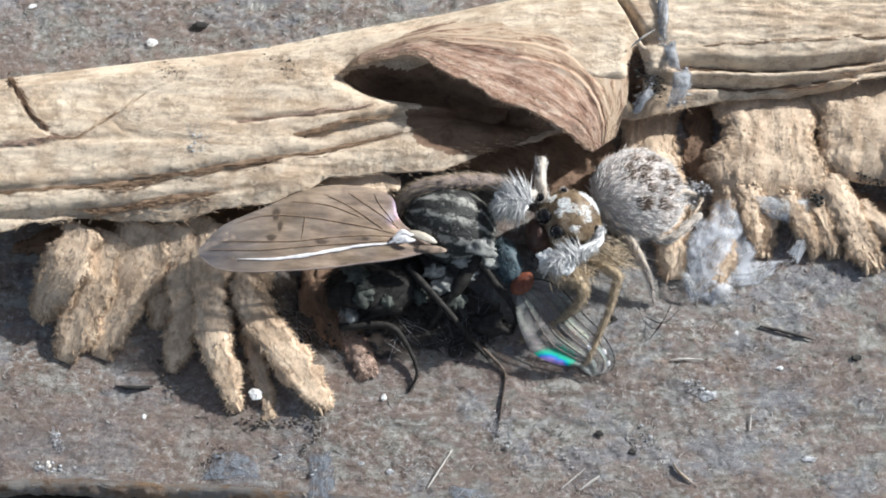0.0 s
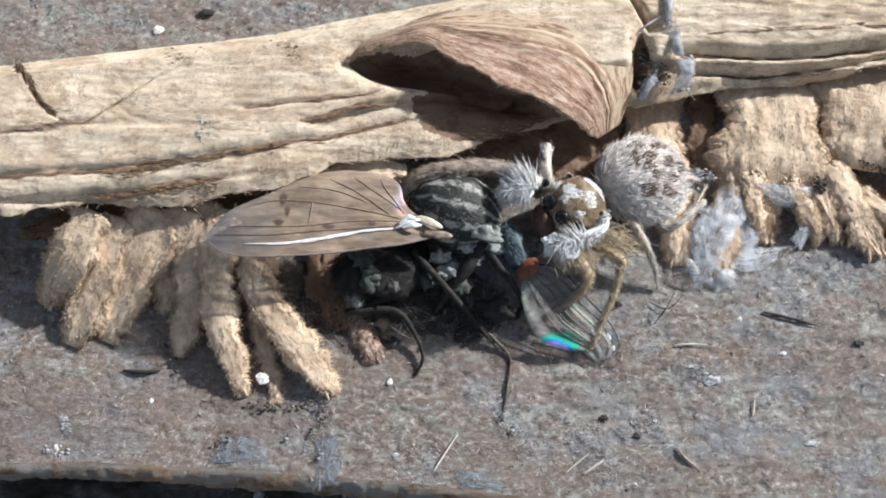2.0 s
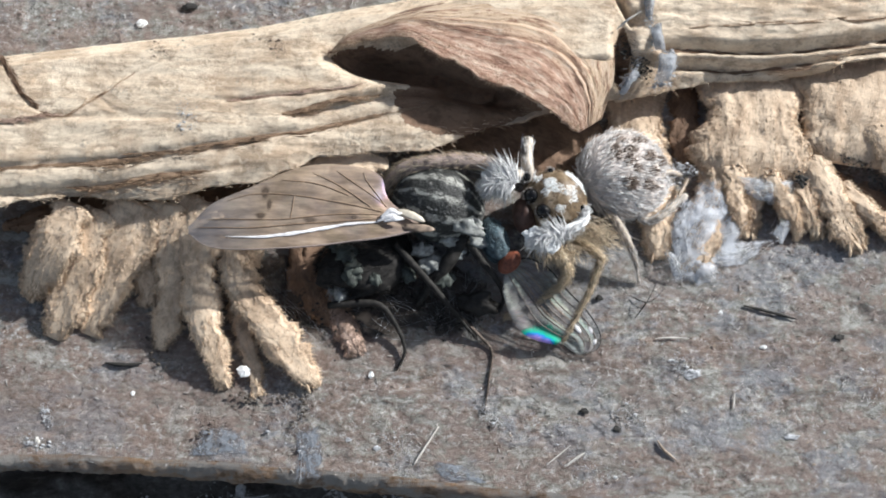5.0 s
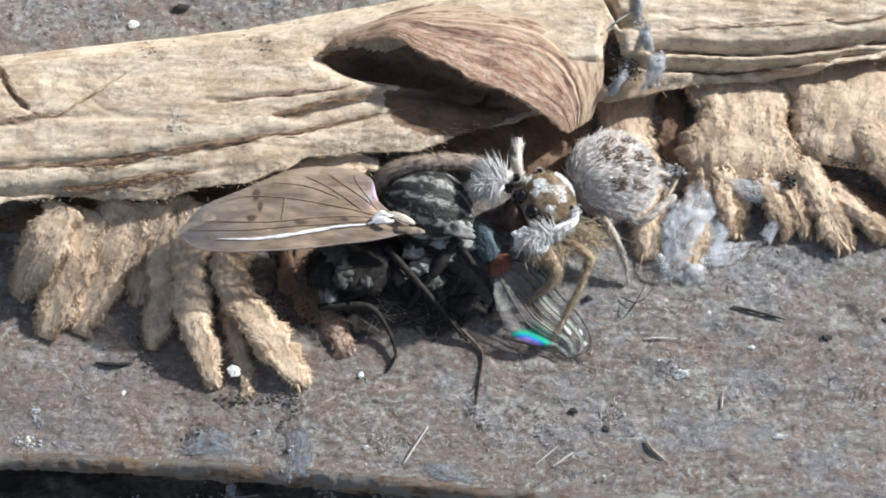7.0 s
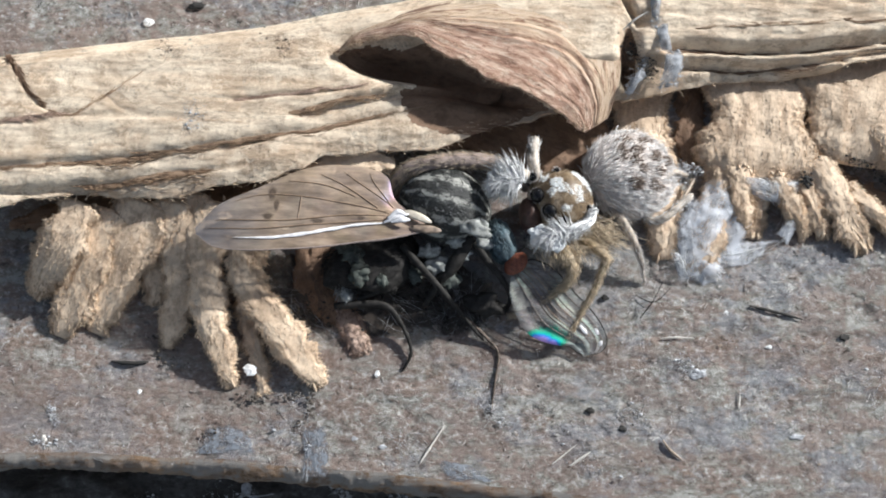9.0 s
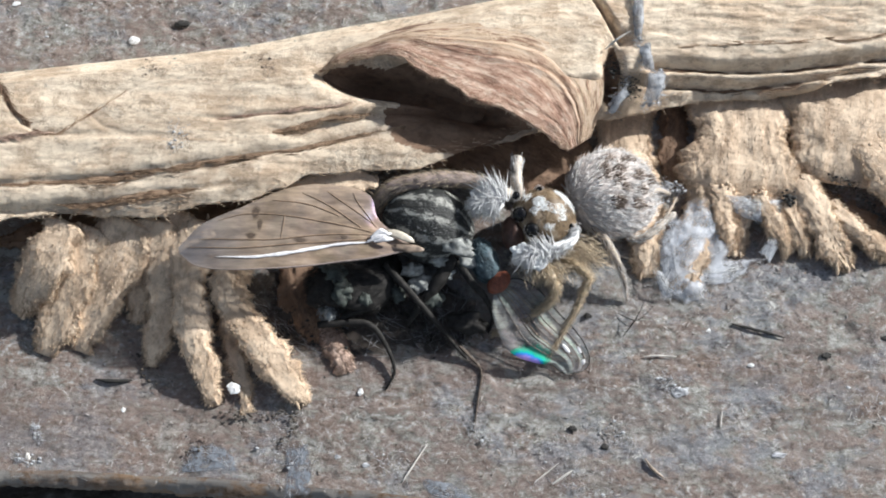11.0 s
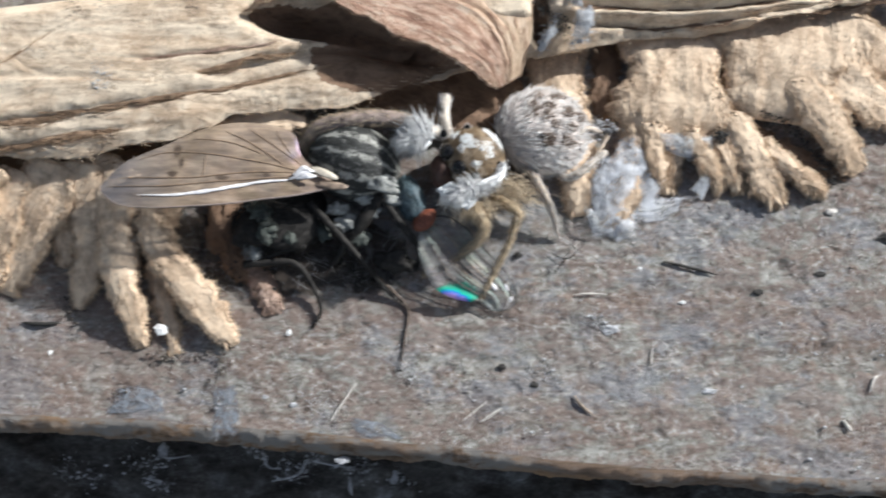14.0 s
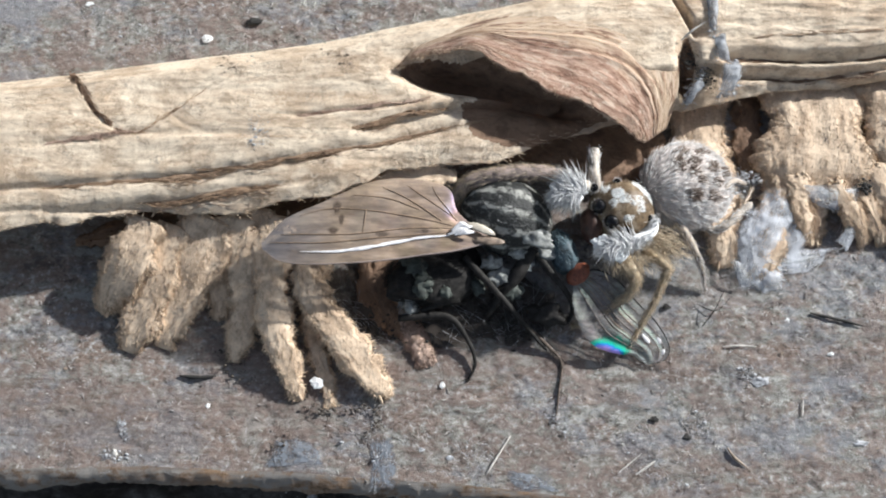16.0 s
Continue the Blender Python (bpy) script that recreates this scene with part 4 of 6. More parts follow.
def shell_points(centre, axes, n, seed, keep=None):
    """Random places on an ellipsoid: direction, place, normal."""
    rng = np.random.default_rng(seed)
    d = rng.normal(size=(n, 3))
    d /= np.linalg.norm(d, axis=1)[:, None]
    if keep is not None:
        d = d[keep(d)]
    ax = np.array(axes, float)
    p = np.array(centre) + d @ ax
    nrm = d @ np.linalg.inv(ax).T
    nrm /= np.linalg.norm(nrm, axis=1)[:, None]
    return d, p, nrm


def coat(geo, centre, axes, n, seed, flow, length, width, lift=0.25, keep=None, mess=0.15, sink=0.98):
    """Hairs that lie over an ellipsoid along a flow direction."""
    rng = np.random.default_rng(seed + 500)
    d, p, nrm = shell_points(centre, axes, n, seed, keep)
    p = np.array(centre) + (p - np.array(centre)) * sink
    f = flow(p) if callable(flow) else np.broadcast_to(np.array(flow, float), p.shape)
    f = f - (f * nrm).sum(1)[:, None] * nrm
    f /= np.linalg.norm(f, axis=1)[:, None] + 1e-6
    ways = f + lift * nrm + rng.normal(0, mess, p.shape)
    geo.hairs(p, ways, rng.uniform(0.6, 1.2, len(p)) * length, width, 0.0, seed)
    return geo


def limb(name, pts, radii, material, parent, hair=None, n_hair=0, length=0.2, seed=0, sides=12, width=0.012, lift=0.45, label="", knots=0.10):
    """A jointed limb with hairs that lean towards its end."""
    rng = np.random.default_rng(seed + 900)
    ob = part(name, Geo().tube(pts, radii, sides, 40, 1.0, knots, seed, freq=2.0, tip=0.04), material, parent, label)
    if n_hair:
        c = spline(pts, 60)
        r = np.interp(np.linspace(0, 1, 60), np.linspace(0, 1, len(radii)), radii)
        t = np.gradient(c, axis=0)
        t /= np.linalg.norm(t, axis=1)[:, None]
        i = rng.integers(1, 58, n_hair)
        o = np.cross(t[i], rng.normal(size=(n_hair, 3)))
        o /= np.linalg.norm(o, axis=1)[:, None]
        g = Geo().hairs(c[i] + o * (r[i] * 0.95)[:, None], t[i] + o * lift + rng.normal(0, 0.15, o.shape), rng.uniform(0.5, 1.2, n_hair) * length, width, 0, seed)
        part("hair", g, hair, ob, "", "stuff")
    return ob


def build_fly():
    tc, ta = (0.18, 0.4, 0.95), [(1.22, -0.32, -0.05), (0.28, 0.98, 0.12), (0, -0.1, 0.98)]
    thorax = part("thorax", Geo().blob(tc, ta, 40, 56, warp=0.035), THORAX, fly)
    g = Geo()
    coat(g, tc, ta, 700, 3, (-1, 0.2, 0.2), 0.10, 0.010, 0.6, lambda d: d[:, 2] > -0.3)
    coat(g, tc, ta, 50, 4, (-1, 0.2, 0.4), 0.42, 0.02, 0.9, lambda d: d[:, 2] > 0.1)
    part("bristle", g, DARK, thorax, "", "stuff")
    part("grey_fuzz", coat(Geo(), tc, ta, 1500, 6, (-1, 0.2, 0.2), 0.09, 0.011, 0.4, lambda d: d[:, 2] > -0.2, 0.3), LINT_HAIR, thorax, "", "stuff")
    part("scutellum", Geo().blob((0.86, -0.29, 1.42), [(0.50, -0.16, -0.1), (0.1, 0.24, 0.06), (0, -0.05, 0.16)], 24, 30, 0.3, 5, 2.2), POLLEN, fly, "pale grey dusted flank")
    for p, r in (((-0.25, -0.89, 0.9), 0.24), ((0.46, -0.65, 1.05), 0.2), ((-0.04, -1.25, 0.75), 0.27), ((1.33, -0.68, 1), 0.22), ((0.66, -0.96, 0.85), 0.2)):
        part("flank_plate", Geo().blob(p, [(r * 1.1, 0.2 * r, 0), (-0.2 * r, r * 0.8, 0), (0, 0, r * 0.45)], 18, 24, 0.5, int(r * 900), 2.2), POLLEN, fly)
    for p, r in (((-2.3, -1.0, 1.0), 0.2), ((-2.1, -1.55, 0.95), 0.24), ((-1.5, -1.7, 0.9), 0.16), ((-0.6, -1.5, 0.7), 0.18), ((0.35, -1.6, 0.6), 0.2), ((-2.6, -0.75, 0.9), 0.14)):
        part("flank_plate", Geo().blob(p, [(r, 0.2 * r, 0), (-0.2 * r, r * 1.2, 0), (0, 0, r * 0.4)], 16, 22, 0.6, int(r * 700), 2.4), GREEN_GREY, fly)
    ac, aa = (-1.79, -1.1, 0.5), [(1.3, 0.3, 0.0), (-0.2, 0.9, 0.0), (0, 0, 0.5)]
    abdomen = part("abdomen", Geo().blob(ac, aa, 30, 36, warp=0.14, seed=2), DARK, fly)
    part("bristle", coat(Geo(), ac, aa, 1500, 5, (-1, -0.3, 0.1), 0.28, 0.016, 0.5), DARK, abdomen, "", "stuff")
    tip = part("abdomen_tip", Geo().blob((-2.51, -1.88, 0.45), [(0.26, 0.1, 0), (-0.1, 0.36, 0), (0, 0, 0.2)], 18, 22, 0.4, 8, 2.2), POLLEN, fly)
    part("bristle", coat(Geo(), (-2.51, -1.88, 0.45), [(0.26, 0.1, 0), (-0.1, 0.36, 0), (0, 0, 0.2)], 240, 15, (-0.5, -0.8, 0.1), 0.2, 0.013, 0.6), LINT_HAIR, tip, "", "stuff")
    hc, ha = (1.71, -0.56, 0.75), [(0.34, 0.16, 0.0), (-0.22, 0.60, 0.0), (0, 0, 0.46)]
    head = part("head", Geo().blob(hc, ha, 26, 32, 0.14, 3, 2.4), TEAL, fly)
    g = coat(Geo(), hc, ha, 900, 9, (0.5, -0.8, 0.2), 0.13, 0.016, 0.3, lambda d: d[:, 2] > -0.1, 0.3)
    part("bristle", g, SLATE, head, "", "stuff")
    part("eye", Geo().blob((2.11, -1.24, 0.92), [(0.27, 0.24, 0.05), (-0.15, 0.20, 0.0), (0.06, -0.08, 0.25)], 20, 26, 0.05), RED, fly, "brick-red compound eye")
    part("mouthpart", Geo().blob((1.34, -2.24, 0.35), [(0.5, -0.1, 0.0), (0.1, 0.3, 0.0), (0, 0, 0.25)], 20, 24, 0.45, 9, 2.0), DARK, fly)
    for k, (pts, r) in enumerate((
        ([(-0.98, -0.75, 0.95), (-0.37, -1.44, 0.9), (0.24, -2.08, 0.65), (0.82, -2.71, 0.35), (1.28, -3.19, 0.04)], (0.09, 0.10, 0.085, 0.05, 0.04)),
        ([(0.87, -0.51, 0.95), (0.46, -1.18, 0.8), (0.01, -1.73, 0.5), (-0.37, -2.28, 0.15)], (0.17, 0.19, 0.14, 0.06)),
        ([(1, -0.67, 0.95), (1.37, -1.22, 0.95), (1.75, -1.65, 0.8), (1.98, -2.06, 0.45), (1.86, -2.44, 0.08)], (0.11, 0.10, 0.08, 0.055, 0.04)),
        ([(-2.8, -2.35, 0.45), (-2.04, -2.3, 0.5), (-1.37, -2.36, 0.5), (-0.94, -2.86, 0.3), (-0.7, -3.52, 0.12), (-0.94, -4.06, 0.02)], (0.10, 0.11, 0.09, 0.06, 0.045, 0.03)),
        ([(-2.19, -2.17, 0.5), (-1.58, -1.95, 0.62), (-1.1, -1.88, 0.6)], (0.08, 0.1, 0.08)),
        ([(0.78, -2.61, 0.25), (1.34, -3.12, 0.12), (1.66, -3.53, 0.06), (1.58, -4.26, 0.02), (1.44, -5.24, 0.01)], (0.07, 0.06, 0.045, 0.04, 0.012)),
    )):
        limb("leg", pts, r, TWIG if k == 5 else DARK, fly, DARK, 110, 0.16, 20 + k, 10, 0.011, 0.7, knots=0.5 if k == 5 else 0.12)
    lead = [(-0.18, -0.48, 1.55), (-1.3, -0.82, 1.75), (-2.18, -0.96, 1.85), (-3.06, -1.12, 1.95), (-3.93, -1.22, 2.05), (-4.96, -1.26, 2.05), (-5.87, -1.14, 1.95), (-6.38, -0.77, 1.85)]
    trail = [(-0.4, -0.29, 1.6), (-1.14, 0.28, 1.65), (-1.41, 0.96, 1.7), (-2.25, 1.22, 1.75), (-3.45, 1.13, 1.85), (-4.77, 0.52, 1.95), (-5.79, 0.03, 1.95), (-6.42, -0.6, 1.85)]
    v = loft(lead, trail, 90, 40, 0.012, 0.12, 1)
    wing = build_wing(v, MEMBRANE, 0.03, "brown-tinted wing with dark spots")
    for course, r in (([(-1.24, 0.1), (-1.93, 0.58), (-2.55, 1.02)], 0.016), ([(-1.2, 0.05), (-1.7, 0.7), (-1.85, 1.02)], 0.014), ([(-1.31, -0.1), (-2.81, 0.15), (-4.5, 0.3), (-5.4, 0.1)], 0.016), ([(-1.36, -0.18), (-2.6, -0.25), (-3.97, -0.44), (-5.9, -0.42)], 0.018),
                      ([(-1.35, -0.3), (-3.2, -0.52), (-4.8, -0.68), (-6.2, -0.62)], 0.016), ([(-2.2, 0.3), (-3.1, 0.62), (-4.0, 0.7)], 0.016), ([(-3.62, 0.25), (-3.7, -0.4)], 0.016), ([(-1.6, 0.0), (-2.5, 0.6), (-3.2, 0.95)], 0.016)):
        part("vein", Geo().tube(over(v, course), (r, r, r * 0.5), 6, 48, 0.6), VEIN, wing)
    for (x, y), (rx, ry) in (((-4.4, 0.33), (0.13, 0.24)), ((-4.27, -0.02), (0.09, 0.2)), ((-4.48, -0.34), (0.17, 0.12)), ((-3.18, -0.44), (0.22, 0.10)), ((-2.05, -0.3), (0.12, 0.07))):
        ring = [(x + rx * math.cos(a) * (1 + 0.2 * math.sin(3 * a)), y + ry * math.sin(a)) for a in np.linspace(0, 2 * math.pi, 14, endpoint=False)]
        part("dark_spot", Geo().add(over(v, [(x, y)] + ring), [[0, 1 + i, 1 + (i + 1) % 14] for i in range(14)], [(0, 0, 0)] + [(1, 0, 0)] * 14), SPOT, wing)
    # the bright streak along the fold is a glint painted in white
    shine = over(v, [(-1.42, -0.4), (-2.2, -0.49), (-2.93, -0.66), (-3.65, -0.82), (-4.53, -0.92), (-5.4, -0.91)], 0.02)
    part("costal_fold", Geo().tube(shine, (0.015, 0.038, 0.05, 0.045, 0.028, 0.004), 14, 110, 0.3, 0.5, 4, freq=9.0), GLINT_FOLD, fly, "fold of the wing with its glint painted white")
    # white tubes paint the highlight on the wing root
    for course in ([(-1.44, -0.4, 1.85), (-1.11, -0.26, 1.9), (-0.78, -0.17, 1.88)], [(-1.34, -0.31, 1.9), (-1.08, -0.13, 1.93), (-0.84, -0.21, 1.9)], [(-1.26, -0.39, 1.86), (-0.96, -0.34, 1.9), (-0.74, -0.33, 1.88)]):
        part("wing_root", Geo().tube(course, (0.03, 0.075, 0.03), 10, 30, 0.4, 0.35, 5, freq=6.0), GLINT_FOLD, fly, "ridge of the wing root with its highlight painted white")
    for p, axes, skin in (((-0.55, -0.2, 1.78), [(0.36, -0.14, -0.05), (0.04, 0.10, 0.0), (0, 0, 0.06)], CREAM), ((-0.35, -0.5, 1.65), [(0.42, -0.04, -0.03), (0.0, 0.12, 0.0), (0, 0, 0.07)], BROWN), ((-1.05, -0.2, 1.76), [(0.34, 0.06, 0.0), (-0.02, 0.12, 0.0), (0, 0, 0.05)], POLLEN)):
        part("wing_root", Geo().blob(p, axes, 20, 28, 0.10, int(9 * p[2]), 2.4), skin, fly)
    lead2 = [(2.06, -1.41, 0.9), (2.52, -1.1, 0.85), (3.14, -1.33, 0.75), (3.76, -1.99, 0.6), (4.15, -2.36, 0.45), (4.48, -2.79, 0.3), (4.63, -3.19, 0.18), (4.48, -3.48, 0.12), (4.05, -3.6, 0.1)]
    trail2 = [(1.99, -1.56, 0.88), (1.94, -2.02, 0.8), (2.13, -2.6, 0.6), (2.44, -3.06, 0.45), (2.91, -3.28, 0.35), (3.38, -3.36, 0.25), (3.6, -3.36, 0.18), (3.8, -3.5, 0.12), (4.0, -3.6, 0.1)]
    v2 = loft(lead2, trail2, 90, 44, 0.03, 0.04, 2)
    wing = build_wing(v2, MEMBRANE_CLEAR, 0.02, "clear iridescent wing lying on the board", DARK)
    for k, (a, b, c) in enumerate(((0.10, 0.12, 0.14), (0.22, 0.26, 0.30), (0.36, 0.42, 0.46), (0.5, 0.56, 0.62), (0.62, 0.70, 0.74), (0.28, 0.34, 0.38), (0.44, 0.5, 0.54))):
        r = 0.02 if k < 5 else 0.011
        part("vein", Geo().tube(on_sheet(v2, spline([(0.06, a, 0), (0.4, b, 0), (0.92 - 0.05 * k, c, 0)], 24)[:, :2]), (r * 0.6, r, r * 0.6), 6, 26, 0.6), VEIN_DARK if k < 5 else VEIN, wing)
    part("vein", Geo().tube(v2[60:, -1][::3] + (0, 0, 0.01), (0.012, 0.018, 0.018), 6, 26), DARK, wing)
    # the painted sheen lies on the trailing lobe of the wing
    lobe = v2[33:57, 26:44] + (0, 0, 0.012)
    q = np.linspace(1, 0, 18)[None] + 0.7 * np.abs(np.linspace(-1, 1, 24))[:, None] ** 3
    part("painted_sheen_patch", Geo().grid(lobe, np.stack([lobe[..., 0], lobe[..., 1], q], -1)), IRIS, fly, "painted green, blue and violet sheen of the clear wing")
    # small white tubes painted as glints on the clear wing
    for path in ([(0.62, 0.14), (0.65, 0.16), (0.68, 0.17)], [(0.74, 0.14), (0.77, 0.17), (0.80, 0.18)], [(0.55, 0.36), (0.6, 0.38), (0.64, 0.39)]):
        part("painted_glint_fold", Geo().tube(on_sheet(v2, path), (0.03, 0.075, 0.03), 10, 16, 0.3, 0.5, 6), GLINT_FOLD, fly, "white painted glint on a fold of the wing")


# near-white base colour stands in for the glint on the folds
GLINT_FOLD = plain("painted_glint_fold", (0.90, 0.88, 0.91), 0.22, 0.25, 7.0, Metallic=0.0, Thin_Film_Thickness=380.0, Thin_Film_IOR=1.5)
IRIS = iris_mat()
build_fly()

# ---------------------------------------------------------------- the spider


def carapace_mat():
    m = Mat("carapace", rough=0.5)
    n = m.noise(2.2, 5, 0.7)
    c = m.ramp(n, (0.36, (0.06, 0.038, 0.022)), (0.52, (0.20, 0.14, 0.08)), (0.66, (0.42, 0.34, 0.25)))
    return m.color(c).bump(n, 0.03).m


CARAPACE = carapace_mat()
FUR = plain("abdomen_skin", (0.60, 0.54, 0.50), 0.8, 0.4, 5.0)
EYE = plain("spider_eye", (0.004, 0.004, 0.005), 0.05, 0.0)


def hair_mat(name, c, through):
    """Fine hair: part of the light passes through it."""
    m = Mat(name, grain=False, rough=0.5)
    n = m.noise(6.0, 3, 0.6)
    col = m.ramp(n, (0.3, tuple(0.8 * k for k in c)), (0.7, tuple(min(0.95, 1.1 * k) for k in c)))
    m.color(col)
    t, mixed = m.node("BsdfTranslucent"), m.node("MixShader")
    mixed.inputs[0].default_value = through
    m.t.links.new(col, t.inputs["Color"])
    m.t.links.new(m.b.outputs[0], mixed.inputs[1])
    m.t.links.new(t.outputs[0], mixed.inputs[2])
    m.t.links.new(mixed.outputs[0], m.out.inputs["Surface"])
    return m.m


SNOW = plain("white_down", (0.86, 0.88, 0.88), 0.7, 0.08, 9.0)
WHITE = hair_mat("white_hair", (0.92, 0.93, 0.93), 0.25)
PALE = hair_mat("pale_hair", (0.76, 0.73, 0.71), 0.3)
GREY = plain("grey_brown_hair", (0.15, 0.11, 0.085), 0.6, 0.4)
TAN = plain("tan_hair", (0.44, 0.34, 0.23), 0.6, 0.3)
LEG = plain("leg_skin", (0.44, 0.37, 0.30), 0.6, 0.8, 4.0)
ROSY = plain("rosy_brown_hair", (0.36, 0.285, 0.25), 0.6, 0.8, 3.0)
JAW = plain("jaw_brown", (0.085, 0.045, 0.034), 0.5, 0.5, 6.0)
GOLD_LEG = plain("golden_leg", (0.50, 0.39, 0.25), 0.45, 0.6, 5.0)
PALE_LEG = plain("pale_leg", (0.52, 0.46, 0.39), 0.6, 0.75, 4.0)
spider = base("jumping_spider", (4.33, -0.63, 0), "grey-brown hairy jumping spider biting a fly", "spider")
SPIDER_LEGS = {}


def build_spider():
    ac, aa = np.array((5.37, 1.42, 0.62)), [(1.26, 0.1, -0.1), (-0.1, 1.24, 0.0), (0.05, 0, 0.82)]
    abdomen = part("abdomen", Geo().blob(ac, aa, 40, 48, warp=0.02), FUR, spider)
    SPIDER_LEGS["abdomen"] = abdomen
    spots = np.array([(-0.35, 0.45), (0.05, 0.35), (0.12, -0.12), (-0.15, 0.62), (0.45, 0.2), (0.52, -0.1), (-0.3, 0.18), (-0.1, -0.4), (0.4, -0.42), (-0.05, 0.1), (0.75, 0.15), (0.3, 0.6)])

    def dark(d):
        gap = np.min(np.hypot(d[:, None, 0] - spots[None, :, 0], d[:, None, 1] - spots[None, :, 1]), 1)
        return gap < 0.145 + 0.09 * value_noise(d * 9, 3)

    flow = lambda p: (p - np.array((3.92, 1.07, 0.6))) * (1, 1, 0.4) + (0.5, 0, 0)
    pale = coat(Geo(), ac, aa, 5200, 11, flow, 0.34, 0.024, 0.10, lambda d: (d[:, 2] > -0.45) & ~dark(d) & (value_noise(d * 5, 8) > -0.7), 0.2)
    part("pale_fur", pale, PALE, abdomen, "", "stuff")
    part("dark_fur", coat(Geo(), ac, aa, 14000, 12, flow, 0.20, 0.024, 0.5, lambda d: (d[:, 2] > -0.45) & dark(d), 0.2), GREY, abdomen, "", "stuff")
    part("white_fur", coat(Geo(), ac, aa, 2600, 13, flow, 0.36, 0.020, 0.24, lambda d: (d[:, 2] > -0.3) & (value_noise(d * 4, 9) > -0.1) & ~dark(d), 0.25), WHITE, abdomen, "", "stuff")

    cc, ca = np.array((3.39, 0.49, 0.86)), [(0.90, 0.12, -0.14), (-0.14, 0.90, 0.0), (0.1, 0.05, 0.88)]
    head = part("cephalothorax", Geo().blob(cc, ca, 40, 48, warp=0.03, seed=5), CARAPACE, spider)
    back = lambda p: np.broadcast_to(np.array((1.0, 0.1, 0.1)), p.shape)
    white_at = np.array([(0.62, 0.45, 0.64), (0.45, 0.62, 0.64), (0.72, 0.25, 0.64), (-0.3, 0.3, 0.9), (-0.15, 0.15, 0.97), (0.25, -0.05, 0.97), (0.33, -0.25, 0.9), (-0.5, 0.05, 0.86), (-0.55, 0.55, 0.62), (-0.1, -0.5, 0.86)])
    wide = np.array([0.26, 0.2, 0.2, 0.2, 0.16, 0.2, 0.16, 0.15, 0.18, 0.14])

    def patch(d):
        return (np.linalg.norm(d[:, None] - white_at[None], axis=2) < wide * (1 + 0.4 * value_noise(d * 6, 4))[:, None]).any(1)

    part("brown_hair", coat(Geo(), cc, ca, 3200, 15, back, 0.10, 0.016, 0.3, lambda d: (d[:, 2] > -0.2) & ~patch(d), 0.3), BROWN_HAIR, head, "", "stuff")
    part("gold_hair", coat(Geo(), cc, ca, 1500, 16, back, 0.12, 0.012, 0.4, lambda d: (d[:, 2] > -0.2) & (value_noise(d * 5, 6) > 0.1) & ~patch(d), 0.3), TAN, head, "", "stuff")
    part("white_patch", coat(Geo(), cc, ca, 16000, 17, back, 0.12, 0.022, 0.25, patch, 0.3), SNOW, head, "", "stuff")
    # pale band along the lower margin
    band = Geo()
    b = spline([(3.24, -0.57, 1.35), (3.62, -0.56, 1.3), (3.98, -0.32, 1.25), (4.24, 0.18, 1.2)], 1300)
    band.hairs(b + np.random.default_rng(3).normal(0, 0.075, b.shape), np.gradient(b, axis=0) * 40 + np.random.default_rng(4).normal(0, 0.35, b.shape) + (0, 0, 0.5), 0.16, 0.018, 0, 3)
    part("white_band", band, WHITE, head, "", "stuff")
    for p, r in (((3.02, 0.01, 1.56), 0.20), ((2.71, 0.47, 1.5), 0.21), ((3.45, -0.21, 1.45), 0.13), ((2.6, 1.03, 1.45), 0.12), ((4.09, 0.2, 1.28), 0.10), ((3.25, 1.22, 1.42), 0.09)):
        eye = part("eye", Geo().blob(p, [(r, 0, 0), (0, r, 0), (0, 0, r)], 20, 26), EYE, spider, "glossy black eye")
        rim = Geo()
        d = np.random.default_rng(int(r * 1000)).normal(size=(70, 3)) * (1, 1, 0.25)
        d /= np.linalg.norm(d, axis=1)[:, None]
        rim.hairs(np.array(p) + d * r * 0.98 - (0, 0, 0.03), d + (0, 0, 0.5), 0.07, 0.014, 0, 5)
        part("eye_fringe", rim, PALE, eye, "", "stuff")
    part("chelicera", Geo().blob((2.56, 0.06, 0.95), [(0.3, 0.1, 0), (-0.12, 0.5, 0), (0, 0, 0.5)], 16, 20, 0.1, 6), JAW, spider, "dark reddish-brown jaw")

    def palp(pts, radii, quill, fans, seed, core):
        """A feeler whose end carries a feathered fan of white hair."""
        ob = limb("palp", pts, radii, PALE_LEG, spider, WHITE, 160, 0.22, seed, 12, 0.014, 0.6)
        rng = np.random.default_rng(seed)
        part("tuft_core", Geo().blob(core[0], core[1], 24, 40, 0.22, seed, 3.5), SNOW, ob)
        q = spline(quill, 60)
        brush = Geo()
        for n, (a, b), (k0, k1), length, lift in fans:
            s = rng.random(n)
            i = np.clip(((k0 + (k1 - k0) * s) * 59 + rng.normal(0, 2.5, n)).astype(int), 0, 59)
            angle = np.radians(a + (b - a) * s + rng.normal(0, 9, n))
            ways = np.stack([np.cos(angle), np.sin(angle), rng.normal(lift, 0.16, n)], -1)
            brush.hairs(q[i] + rng.normal(0, 0.04, (n, 3)), ways, rng.uniform(0.55, 1.1, n) * length, 0.03, 0.25, seed + n)
        part("white_tuft", brush, WHITE, ob, "feathered fan of white hair", "stuff")
        return ob

